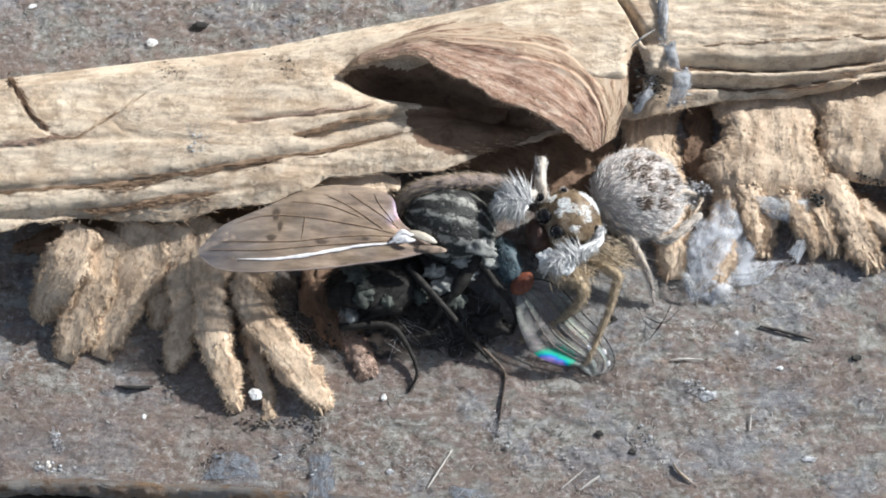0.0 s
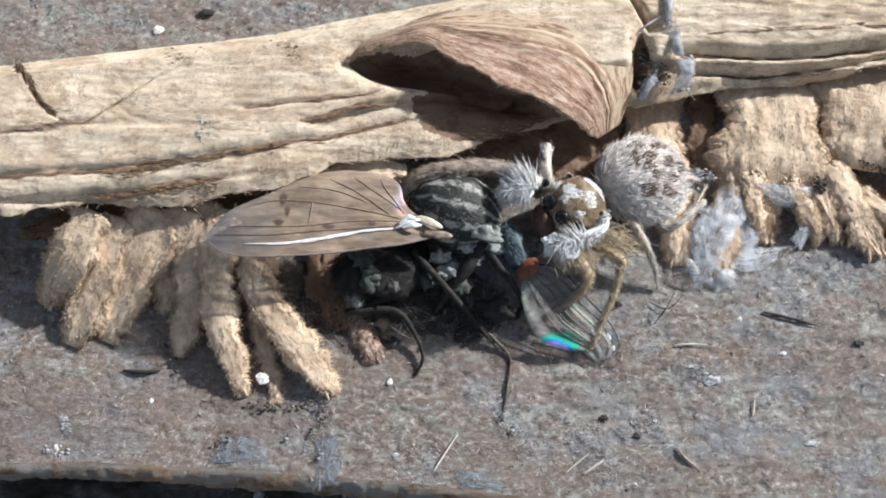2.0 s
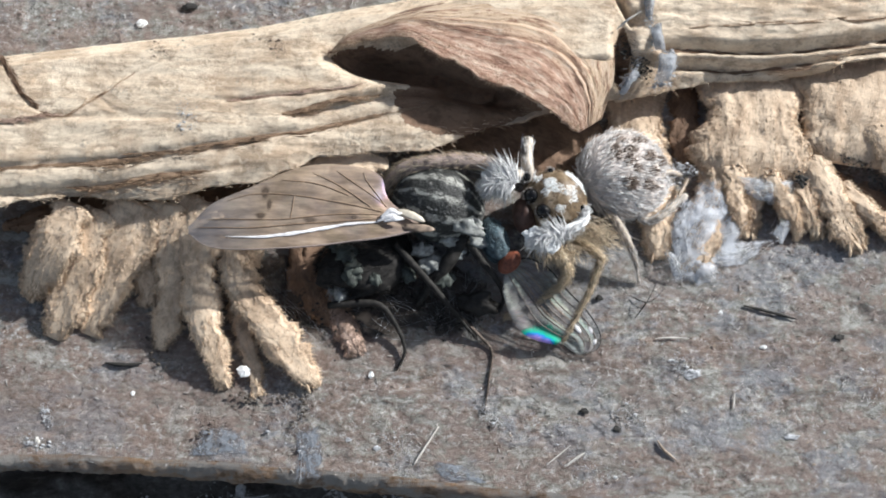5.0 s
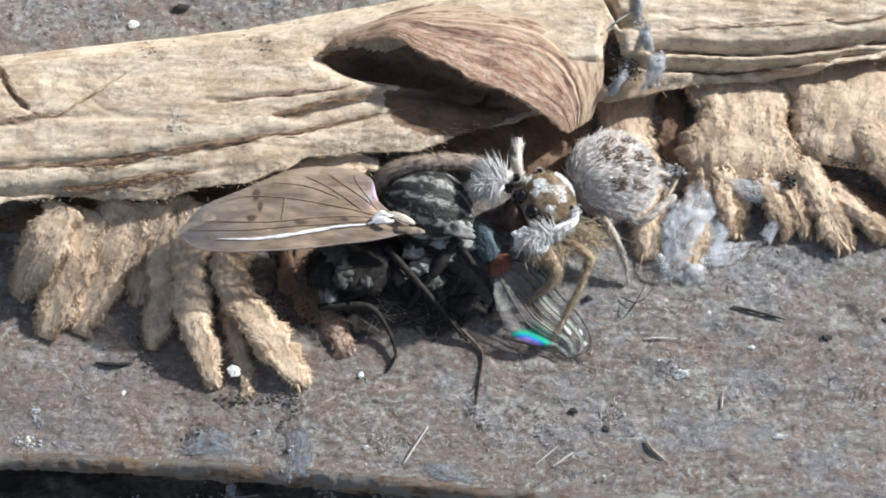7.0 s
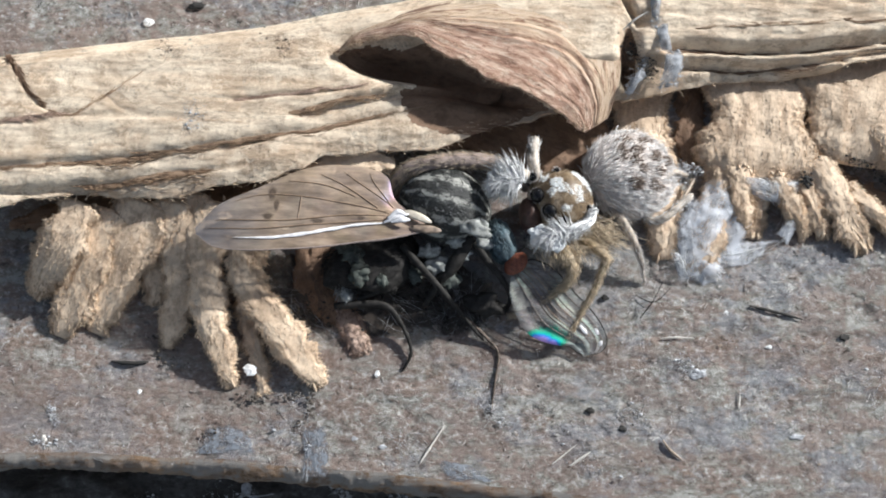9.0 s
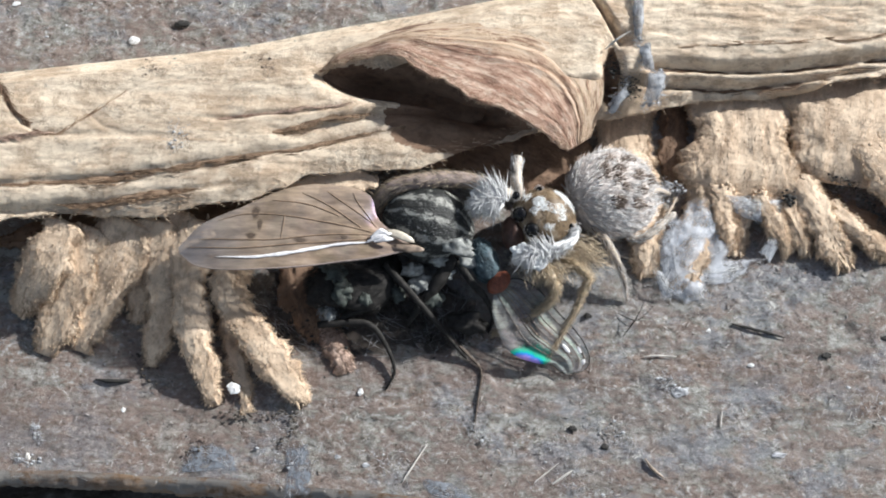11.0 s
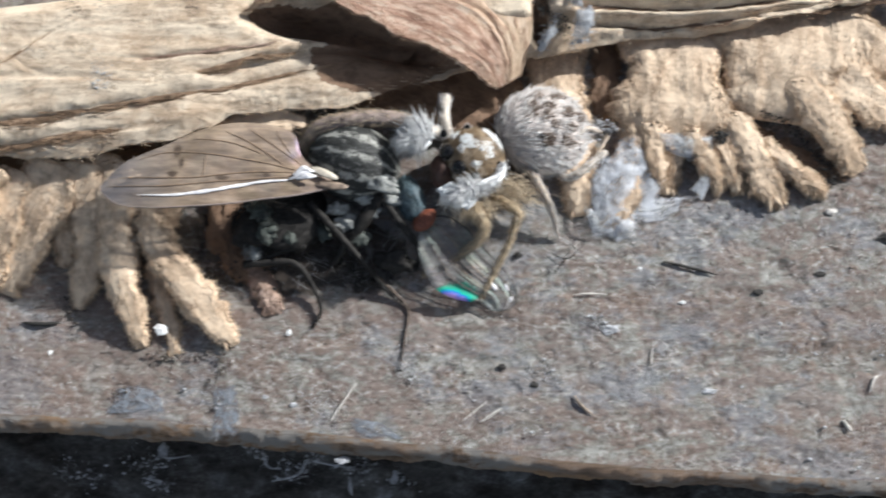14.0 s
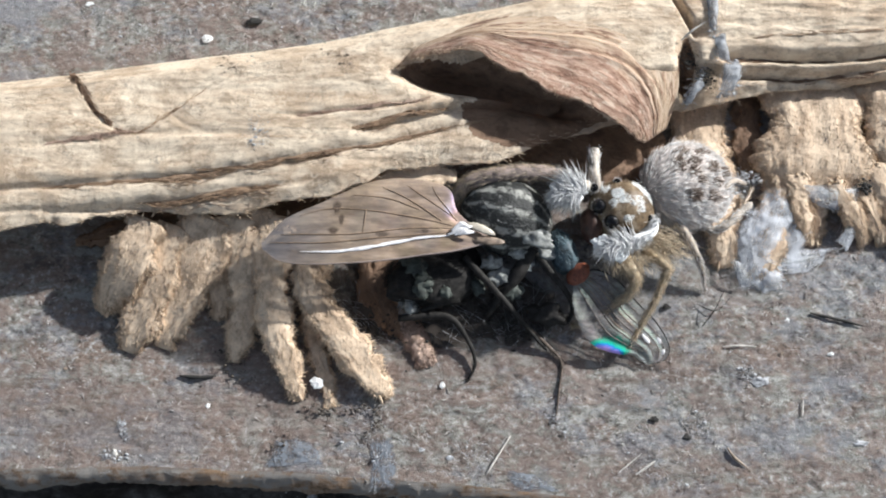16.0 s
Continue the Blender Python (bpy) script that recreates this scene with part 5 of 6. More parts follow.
    palp([(2.62, 1.06, 1.1), (2.36, 1.08, 1.5), (2.06, 0.99, 1.75)], (0.13, 0.14, 0.10), [(2.28, 0.71, 1.95), (2.04, 0.7, 1.98), (1.74, 0.71, 1.95), (1.51, 0.7, 1.9)],
         ((200, (90, 275), (0.0, 0.4), 0.72, 0.0), (200, (105, 260), (0.3, 0.8), 0.62, 0.05), (160, (130, 230), (0.6, 1.0), 0.42, 0.05), (190, (108, 138), (0.0, 0.5), 1.05, 0.05)), 31,
         ((1.8, 0.79, 1.78), [(0.44, 0.02, 0.0), (0.0, 0.44, 0.0), (0.0, 0.0, 0.20)]))
    lower = palp([(3.88, -0.34, 1.1), (3.46, -0.63, 1.4), (3.06, -0.74, 1.6)], (0.13, 0.15, 0.10),
                 [(4.21, 0.06, 1.7), (4.05, -0.35, 1.85), (3.64, -0.63, 1.98), (3.18, -0.83, 2.02), (2.74, -0.98, 1.98)],
                 ((200, (120, 262), (0.62, 0.85), 0.64, 0.0), (160, (150, 240), (0.75, 1.0), 0.48, 0.05), (60, (225, 285), (0.35, 0.7), 0.42, 0.0), (160, (200, 250), (0.0, 0.6), 0.2, 0.3)), 32,
                 ((2.95, -0.9, 1.82), [(0.46, -0.14, 0.0), (0.1, 0.30, 0.0), (0.0, 0.0, 0.2)]))
    part("quill", Geo().tube([(4.22, 0.09, 1.6), (4.07, -0.32, 1.75), (3.65, -0.61, 1.9), (3.2, -0.8, 1.9)], (0.05, 0.11, 0.12, 0.05), 10, 24, 0.8, 0.3, 3), SNOW, lower)
    SPIDER_LEGS["palp"] = lower
    for name, pts, r, skin, hair, n, length in (
        ("front", [(2.23, 1.27, 1.2), (1.3, 1.46, 1.45), (0.23, 1.39, 1.55), (-0.76, 1.22, 1.4), (-1.3, 0.8, 1)], (0.17, 0.20, 0.24, 0.22, 0.16), ROSY, PALE_TAN, 1300, 0.22),
        ("raised", [(2.73, 0.98, 1.1), (2.62, 1.52, 1.4), (2.66, 2.2, 1.42)], (0.17, 0.16, 0.15), PALE_LEG, WHITE, 220, 0.16),
        ("over_wing", [(3.98, -0.52, 0.8), (4.37, -0.78, 0.95), (4.69, -1.03, 0.95), (4.61, -1.37, 0.85), (4.46, -1.9, 0.7), (4.24, -2.43, 0.5), (4.01, -2.97, 0.35), (3.83, -3.32, 0.2)], (0.15, 0.14, 0.12, 0.10, 0.08, 0.065, 0.055, 0.035), GOLD_LEG, PALE_TAN, 1100, 0.17),
        ("inner", [(3.34, -0.66, 0.9), (3.55, -1.12, 1.15), (3.72, -1.49, 1.1), (3.63, -1.78, 0.95), (3.31, -2.04, 0.7), (2.87, -2.33, 0.5), (2.5, -2.53, 0.3), (2.05, -2.64, 0.12)], (0.20, 0.19, 0.15, 0.10, 0.07, 0.06, 0.05, 0.03), GOLD_LEG, PALE_TAN, 1300, 0.19),
        ("third", [(4.7, 0.5, 0.75), (5.02, 0.14, 0.8), (5.19, -0.17, 0.85), (5.38, -0.52, 0.75), (5.56, -0.86, 0.55), (5.7, -1.21, 0.35), (5.78, -1.6, 0.05)], (0.10, 0.11, 0.12, 0.11, 0.09, 0.05, 0.025), LEG, PALE, 420, 0.16),
        ("fourth", [(5.59, 0.6, 0.3), (5.96, 0.17, 0.35), (6.4, 0.24, 0.5), (7.2, 0.93, 0.42)], (0.08, 0.09, 0.11, 0.10), PALE_LEG, WHITE, 260, 0.15),
        ("rear", [(5.85, 0.5, 0.6), (6.07, 0.86, 1), (6.54, 1.39, 0.9), (7.07, 1.47, 0.45)], (0.1, 0.09, 0.08, 0.06), LEG, PALE, 160, 0.16),
        ("foot", [(6.24, 0.13, 0.5), (6.74, 0.56, 0.45), (7.27, 1.4, 0.42)], (0.08, 0.06, 0.04), LEG, TAN, 90, 0.15),
    ):
        SPIDER_LEGS[name] = limb("leg", pts, r, skin, spider, hair, n, length, 50 + len(SPIDER_LEGS), 14, 0.013, 0.5)
    # long loose hair under the head
    r = np.random.default_rng(77)
    roots = np.array((4.25, -0.42, 0.85)) + r.normal(0, (0.34, 0.24, 0.1), (900, 3))
    part("tan_fringe", Geo().hairs(roots, r.normal((0.8, -0.35, 0.1), 0.3, (900, 3)), r.uniform(0.25, 0.55, 900), 0.018, 0.2, 8), PALE_TAN, spider, "", "stuff")

    roots = np.array((3.43, -1.01, 1.15)) + r.normal(0, (0.26, 0.14, 0.1), (420, 3))
    part("tan_fringe", Geo().hairs(roots, r.normal((0.3, -0.8, 0.15), 0.35, (420, 3)), r.uniform(0.2, 0.42, 420), 0.02, 0.2, 9), PALE_TAN, spider, "", "stuff")


PALE_TAN = hair_mat("pale_tan_hair", (0.70, 0.59, 0.44), 0.3)
BROWN_HAIR = plain("brown_hair", (0.17, 0.115, 0.065), 0.55, 0.6)
build_spider()


# ---------------------------------------------------------------- silk, lint and grit
LINT = plain("grey_lint", (0.46, 0.47, 0.49), 0.8, 0.5, 6.0)
# black crumbs of dirt; the same black deepens the shade under the fly
SOOT_SHADE = plain("black_dirt_and_shade", (0.035, 0.033, 0.03), 0.8, 0.5, 6.0)
CRUST = plain("pale_crust", (0.52, 0.495, 0.465), 0.85, 0.35, 5.0)
SMUT = plain("brown_dirt", (0.09, 0.075, 0.062), 0.85, 0.5, 6.0)
CHALK = plain("white_fleck", (0.80, 0.81, 0.80), 0.7, 0.15, 6.0)
FIBRE = plain("pale_fibre", (0.66, 0.63, 0.58), 0.5, 0.25, 6.0)
CHIP = plain("brown_chip", (0.33, 0.26, 0.20), 0.8, 0.5, 5.0)


def silk_mat(name, c, thin, thick, size=2.0):
    """A torn film: thin in places and towards its rim."""
    m = Mat(name, grain=True, rough=0.6)
    sep = m.node("SeparateXYZ")
    m.t.links.new(m.p, sep.inputs[0])
    n = m.noise((0, size, size), 6, 0.72)
    m.color(m.ramp(n, (0.35, tuple(0.8 * k for k in c)), (0.6, c)))
    cover = m.mix(1.0, m.ramp(n, (0.36, thin), (0.56, thick)), m.ramp(sep.outputs["X"], (0.06, 0.0), (0.26, 1.0)), "MULTIPLY")
    m.t.links.new(cover, m.b.inputs["Alpha"])
    return m.m


SILK = silk_mat("spider_silk", (0.80, 0.84, 0.90), 0.04, 0.62, 2.2)
FLAKE = silk_mat("dusty_flake", (0.40, 0.425, 0.455), 0.35, 1.0)


def silk(edge_a, edge_b, seed, threads=120, film=None, label="torn whitish spider silk stuck to the fibres", category="silk web", group="silk webs", name="silk_web", loft_up=1.0):
    """A torn film of silk between two edges, with loose threads."""
    v = loft(edge_a, edge_b, 30, 20, 0.0, 0.08 * loft_up, seed)
    v[..., 2] += 0.06 * loft_up * fbm(v * 2.5, 3, seed)
    rng = np.random.default_rng(seed)
    u, k = np.linspace(0, 1, 30)[:, None], np.linspace(0, 1, 20)[None]
    rim = 2.2 * np.minimum(np.minimum(u, 1 - u), np.minimum(k, 1 - k)) + 0.22 * fbm(v * 3.0, 3, seed + 3)
    ob = part(name, Geo().grid(v, np.stack([rim, v[..., 0], v[..., 1]], -1)), film or SILK)
    g = Geo()
    flat = v.reshape(-1, 3)
    a, b = flat[rng.integers(0, len(flat), threads)], flat[rng.integers(0, len(flat), threads)]
    d = b - a
    g.hairs(a + (0, 0, 0.03), d, np.linalg.norm(d, axis=1), 0.008, 0, seed)
    part("thread", g, film and LINT or CHALK, ob, "", "stuff")
    return tagged(ob, label, category, group)


silk([(6.71, -0.54, 0.3), (6.72, 0.23, 0.45), (7.3, 1.1, 0.55), (8.1, 1.41, 0.62)], [(6.69, -1.68, 0.06), (7.63, -1.45, 0.1), (8.44, -0.97, 0.12), (8.84, 0.09, 0.4)], 5, 40)
silk([(7, -0.11, 0.5), (7.47, 0.77, 0.55), (7.96, 1.25, 0.6)], [(7.52, -0.74, 0.42), (8.01, -0.11, 0.5), (8.4, 0.69, 0.55)], 9, 10)
silk([(6.86, -0.84, 0.2), (7.09, -1.29, 0.1), (7.42, -1.68, 0.06)], [(7.43, -0.62, 0.3), (7.87, -1, 0.2), (8.18, -1.44, 0.08)], 10, 12)
silk([(6.44, -0.69, 0.25), (6.53, -1.01, 0.25), (6.77, -1.45, 0.1)], [(6.69, -0.68, 0.35), (6.88, -1.02, 0.3), (7.09, -1.29, 0.1)], 6, 60)
silk([(8.57, 1.41, 0.62), (9.35, 1.34, 0.6), (10.35, 1.36, 0.45)], [(8.74, 0.98, 0.45), (9.52, 0.6, 0.35), (10.08, 0.68, 0.35)], 7, 120)
silk([(9.67, 0.66, 0.4), (9.8, 0.19, 0.35), (9.41, -0.26, 0.2)], [(9.98, 0.73, 0.45), (10.17, 0.14, 0.25), (9.82, -0.48, 0.1)], 8, 80)

silk([(6.85, -1.51, 0.03), (7.73, -1.21, 0.03), (8.84, -0.98, 0.03)], [(7.09, -0.92, 0.15), (8.05, -0.48, 0.2), (9.82, -0.24, 0.12)], 11, 40)

# dark films added as painted shade under the fly and between the teeth
SHADE_FILM = silk_mat("dark_shade_film", (0.045, 0.034, 0.026), 0.3, 1.0)
silk([(-3.8, -0.99, 0.06), (-3, -1.94, 0.05), (-2.2, -3.19, 0.03)], [(-0.38, -0.66, 0.06), (0.25, -1.78, 0.05), (0.55, -3.19, 0.03)], 41, 60, SHADE_FILM, "dark brown film that deepens the shade under the fly", "dirt", "patches of dirt", "shade_patch")
silk([(-5.66, -1, 0.06), (-5.14, -2.11, 0.05), (-4.32, -3.5, 0.03)], [(-3.5, -0.66, 0.06), (-2.99, -2.1, 0.05), (-2.5, -3.19, 0.03)], 43, 30, SHADE_FILM, "dark brown film that deepens the shade between the fibres", "dirt", "patches of dirt", "shade_patch")
silk([(-0.38, -0.65, 0.05), (0.09, -1.78, 0.05), (0.09, -3.19, 0.03)], [(1.57, -1.45, 0.05), (1.56, -2.25, 0.05), (1.32, -3.03, 0.03)], 42, 60, SHADE_FILM, "dark brown film that deepens the shade under the fly", "dirt", "patches of dirt", "shade_patch")
FLAKES = dict(film=FLAKE, label="blue-grey dusty flake of lint on the stalk", category="lint", group="lint flakes", name="lint_flake")
silk([(5.96, 7.14, 2.15), (5.9, 6.26, 2.15), (5.96, 5.55, 2.1)], [(6.25, 7.11, 2.2), (6.23, 6.23, 2.2), (6.14, 5.46, 2.15)], 21, 60, **FLAKES)
silk([(6.3, 4.58, 2), (6.22, 4.13, 1.95), (6.01, 3.54, 1.75)], [(6.86, 4.55, 2), (6.76, 4.12, 1.9), (6.48, 3.65, 1.75)], 22, 60, **FLAKES)
silk([(5.66, 4.19, 1.8), (5.39, 3.87, 1.7), (5.19, 3.47, 1.45)], [(5.82, 3.96, 1.75), (5.59, 3.72, 1.65), (5.41, 3.47, 1.45)], 23, 40, **FLAKES)
silk([(6.03, 5.44, 2.05), (6.1, 4.95, 2), (6.2, 4.55, 1.95)], [(6.39, 5.38, 2.1), (6.44, 4.93, 2.05), (6.48, 4.53, 2)], 24, 50, **FLAKES)



def lint(course, spread, fibres, seed, material=LINT, label="grey tuft of lint and dirt caught on the stalk", grains=40, settle=False):
    """A clump of tangled short fibres and crumbs along a course."""
    rng = np.random.default_rng(seed)
    c = spline(course, 80)
    g = Geo()
    i = rng.integers(0, 80, fibres)
    roots = c[i] + rng.normal(0, spread, (fibres, 3)) * (1, 1, 0.35)
    spots = c[rng.integers(0, 80, grains)] + rng.normal(0, spread, (grains, 3)) * (1, 1, 0.2)
    if settle:
        roots, spots = on_stalk(roots), on_stalk(spots)
    g.hairs(roots, rng.normal(0, 1, (fibres, 3)) * (1, 1, 0.25), rng.uniform(0.05, 0.24, fibres), 0.012, 0.1, seed)
    for k, p in enumerate(spots):
        r = rng.uniform(0.012, 0.045)
        g.blob(p, [(r * 1.4, 0, 0), (0, r, 0), (0, 0, r * 0.6)], 5, 7, 0.3, k)
    return tagged(part("lint_tuft", g, material, None), label, "lint", "lint tufts")


lint([(6.11, 7.16, 2.1), (5.99, 6.11, 2.1), (6.09, 5.3, 2), (6.17, 4.66, 1.9)], 0.06, 300, 1)
lint([(6.23, 4.83, 1.9), (6.68, 4.34, 1.85), (6.54, 3.87, 1.6), (6.24, 3.69, 1.5)], 0.07, 250, 2)
lint([(6.09, 5.17, 1.9), (5.69, 4.24, 1.7), (5.41, 3.8, 1.54), (5.28, 3.57, 1.3)], 0.06, 200, 3)
lint([(5.39, 4.88, 1.8), (5.7, 4.58, 1.7), (5.95, 4.16, 1.5)], 0.17, 700, 4, SOOT_SHADE, "black crumbly dirt in the joint of the stalk")

lint([(10.32, 1.44, 0.55), (10.52, 1.28, 0.5)], 0.07, 90, 6, SOOT_SHADE, "black crumb of dirt on the fibres", 60)
lint([(7.45, 1.66, 0.4), (6.96, 1.7, 0.5), (6.77, 1.2, 0.5)], 0.10, 160, 7)
lint([(-6.69, 2.81, 2.35), (-6.52, 2.27, 2.3), (-6.59, 1.99, 2.2)], 0.16, 70, 8, LINT, "faint grey lint on the stalk", 8, True)
lint([(-4.76, 4.75, 2.3), (-4.28, 4.52, 2.35), (-4.2, 4.26, 2.35)], 0.13, 50, 9, CHIP, "brown speckled dirt on the stalk", 12, True)
lint([(-7.67, 4.58, 2.2), (-7.39, 4.39, 2.25), (-7.24, 4.2, 2.3)], 0.11, 45, 10, CHIP, "brown speckled dirt on the stalk", 12, True)
lint([(-6.16, -5.7, 0.08), (-5.72, -5.63, 0.08), (-6, -6.06, 0.05)], 0.2, 25, 12, SMUT, "dark crumbly dirt on the board", 12)
lint([(-5.31, -4.81, 0.1), (-4.41, -4.88, 0.1), (-3.36, -4.81, 0.1), (-3.46, -5.47, 0.05)], 0.08, 60, 13, SMUT, "dark crumbly dirt under the fibre tips", 60)
lint([(11.08, 2.56, 0.5), (11.85, 2.08, 0.45), (12.42, 1.74, 0.45), (13.18, 0.62, 0.3), (13.9, 0.03, 0.1)], 0.10, 420, 14, SOOT_SHADE, "dark crumbs in the seam of the fibres", 90)
lint([(-7.37, -3.21, 0.06), (-7.5, -3.52, 0.05), (-7.02, -3.97, 0.05)], 0.16, 90, 15, SMUT, "dark crumbly dirt on the board", 30)
# the next two black clumps are added to deepen the fly's shade
lint([(-1.3, -1.95, 0.1), (-0.06, -2.42, 0.1), (1.01, -2.58, 0.1)], 0.30, 600, 16, SOOT_SHADE, "black crumbs that deepen the shade under the fly", 160)
lint([(-2.55, -1, 0.1), (-2.22, -1.95, 0.1), (-2.82, -2.58, 0.1), (-3.46, -1.64, 0.1)], 0.35, 600, 17, SOOT_SHADE, "black crumbs that deepen the shade under the fly", 120)
lint([(-4.38, 7.02, 0.3), (-3.32, 6.56, 0.9), (-2.33, 6.46, 1.2)], 0.2, 220, 18, LINT, "grey lint along the edge of the stalk", 60, True)

for number, (course, spread) in enumerate((
    ([(-3.86, -5.02, 0.04), (-3.52, -5.63, 0.04), (-3.33, -6.3, 0.04)], 0.28), ([(4.91, -5.18, 0.04), (5.67, -5.3, 0.04)], 0.2),
    ([(11.67, -4.49, 0.04), (12.73, -4.65, 0.04)], 0.3), ([(6.71, -3.78, 0.04), (6.96, -4.02, 0.04)], 0.10), ([(1.28, -5.02, 0.04), (1.89, -5.48, 0.04)], 0.15),
    ([(12.34, -7.3, 0.04), (13.81, -7.6, 0.04)], 0.3), ([(-12.74, 7.11, 0.04), (-11.19, 6.56, 0.04), (-9.67, 6.2, 0.04)], 0.35), ([(14.46, -4.26, 0.04), (15.01, -4.89, 0.04)], 0.2),
    ([(-1.11, -5.78, 0.04), (-0.49, -6.38, 0.04)], 0.25), ([(3.39, -6.39, 0.04), (4.59, -6.69, 0.04)], 0.3),
)):
    lint(course, spread, 110, 60 + number, LINT, "thin blue-grey lint on the board", 5)

for number, (course, spread) in enumerate((
    ([(-6.38, -7.19, -2.4), (-5.72, -7.43, -2.35), (-5.02, -7.27, -2.35)], 0.16),
    ([(-5.71, -7.74, -2.4), (-5.44, -7.98, -2.35), (-5.08, -8.08, -2.4)], 0.14),
    ([(-2.77, -7.02, -1.2), (-2.6, -7.13, -1.6), (-2.39, -7.44, -2.3)], 0.12),
    ([(-1.93, -7.28, -2.4), (-1.75, -7.75, -2.35), (-1.27, -7.76, -2.3)], 0.14),
    ([(-1.43, -7.52, -2.3), (-1.01, -7.4, -2.0), (-0.84, -7.18, -1.2)], 0.14),
    ([(-0.17, -7.53, -2.3), (0.16, -7.58, -2.2), (0.63, -7.68, -2.3)], 0.16),
    ([(1.26, -7.75, -2.4), (1.58, -8.07, -2.4)], 0.14),
    ([(-8.26, -7.42, -2.4), (-7.6, -7.73, -2.4), (-6.8, -7.81, -2.4)], 0.2),
)):
    lint(course, spread, 60, 90 + number, LINT, "pale lint and crumbs in the gap below the board", 26)
BLUE_DUST = silk_mat("blue_grey_dust", (0.25, 0.28, 0.32), 0.0, 0.8, 4.0)
for number, (one, other) in enumerate((([(-3.52, -5.6, 0.025), (-3.56, -6.2, 0.025), (-3.66, -7.09, 0.0)], [(-2.92, -5.6, 0.025), (-2.74, -6.21, 0.025), (-2.85, -7.02, 0.0)]), ([(0.03, -6.43, 0.025), (0.93, -6.58, 0.02)], [(0.34, -7.03, 0.02), (1.53, -7.03, 0.02)]), ([(-6.14, -5.6, 0.025), (-5.09, -5.6, 0.025)], [(-6.37, -6.35, 0.025), (-4.75, -6.28, 0.025)]))):
    silk(one, other, 120 + number, 24, BLUE_DUST, "blue-grey dust and lint on the board", "dust", "patches of dust", "dust_patch", 0.15)
for number, course in enumerate(([(-10.31, -5.07, 0.02), (-10.08, -5.6, 0.0)], [(-10.67, -5.9, 0.02), (-10.43, -6.12, 0.0), (-10.03, -6.05, 0.0)])):
    lint(course, 0.07, 90, 114 + number, LINT, "pale lint caught on the board edge", 14)

MOSS = plain("grey_green_wisp", (0.33, 0.325, 0.27), 0.85, 0.5, 6.0)
for number, course in enumerate((
    [(-12.5, 4.7, 1.2), (-10.6, 5.0, 1.2), (-8.6, 5.27, 1.2)], [(-8.5, 5.27, 1.2), (-7.08, 5.46, 1.2), (-5.82, 5.64, 1.2)], [(-5.66, 5.6, 1.2), (-4.24, 5.89, 1.2), (-2.97, 6.18, 1.2)], [(-2.96, 6.15, 1.2), (-1.36, 6.48, 1.2), (-0.08, 6.77, 1.2)],
)):
    lint(course, 0.2, 420, 80 + number, MOSS, "grey-green wisps along the edge of the stalk", 70, True)


def fleck(p, size, material, label, seed, name="fleck"):
    """A small rough crumb that lies flat."""
    g = Geo().blob((p[0], p[1], p[2] + 0.015), [(size[0], size[2], 0), (-size[2], size[1], 0), (0, 0, min(size[:2]) * 0.4)], 9, 12, 0.45, seed, 2.5)
    return tagged(part(name, g, material, None, "", "", True), label, "debris", "crumbs of debris")


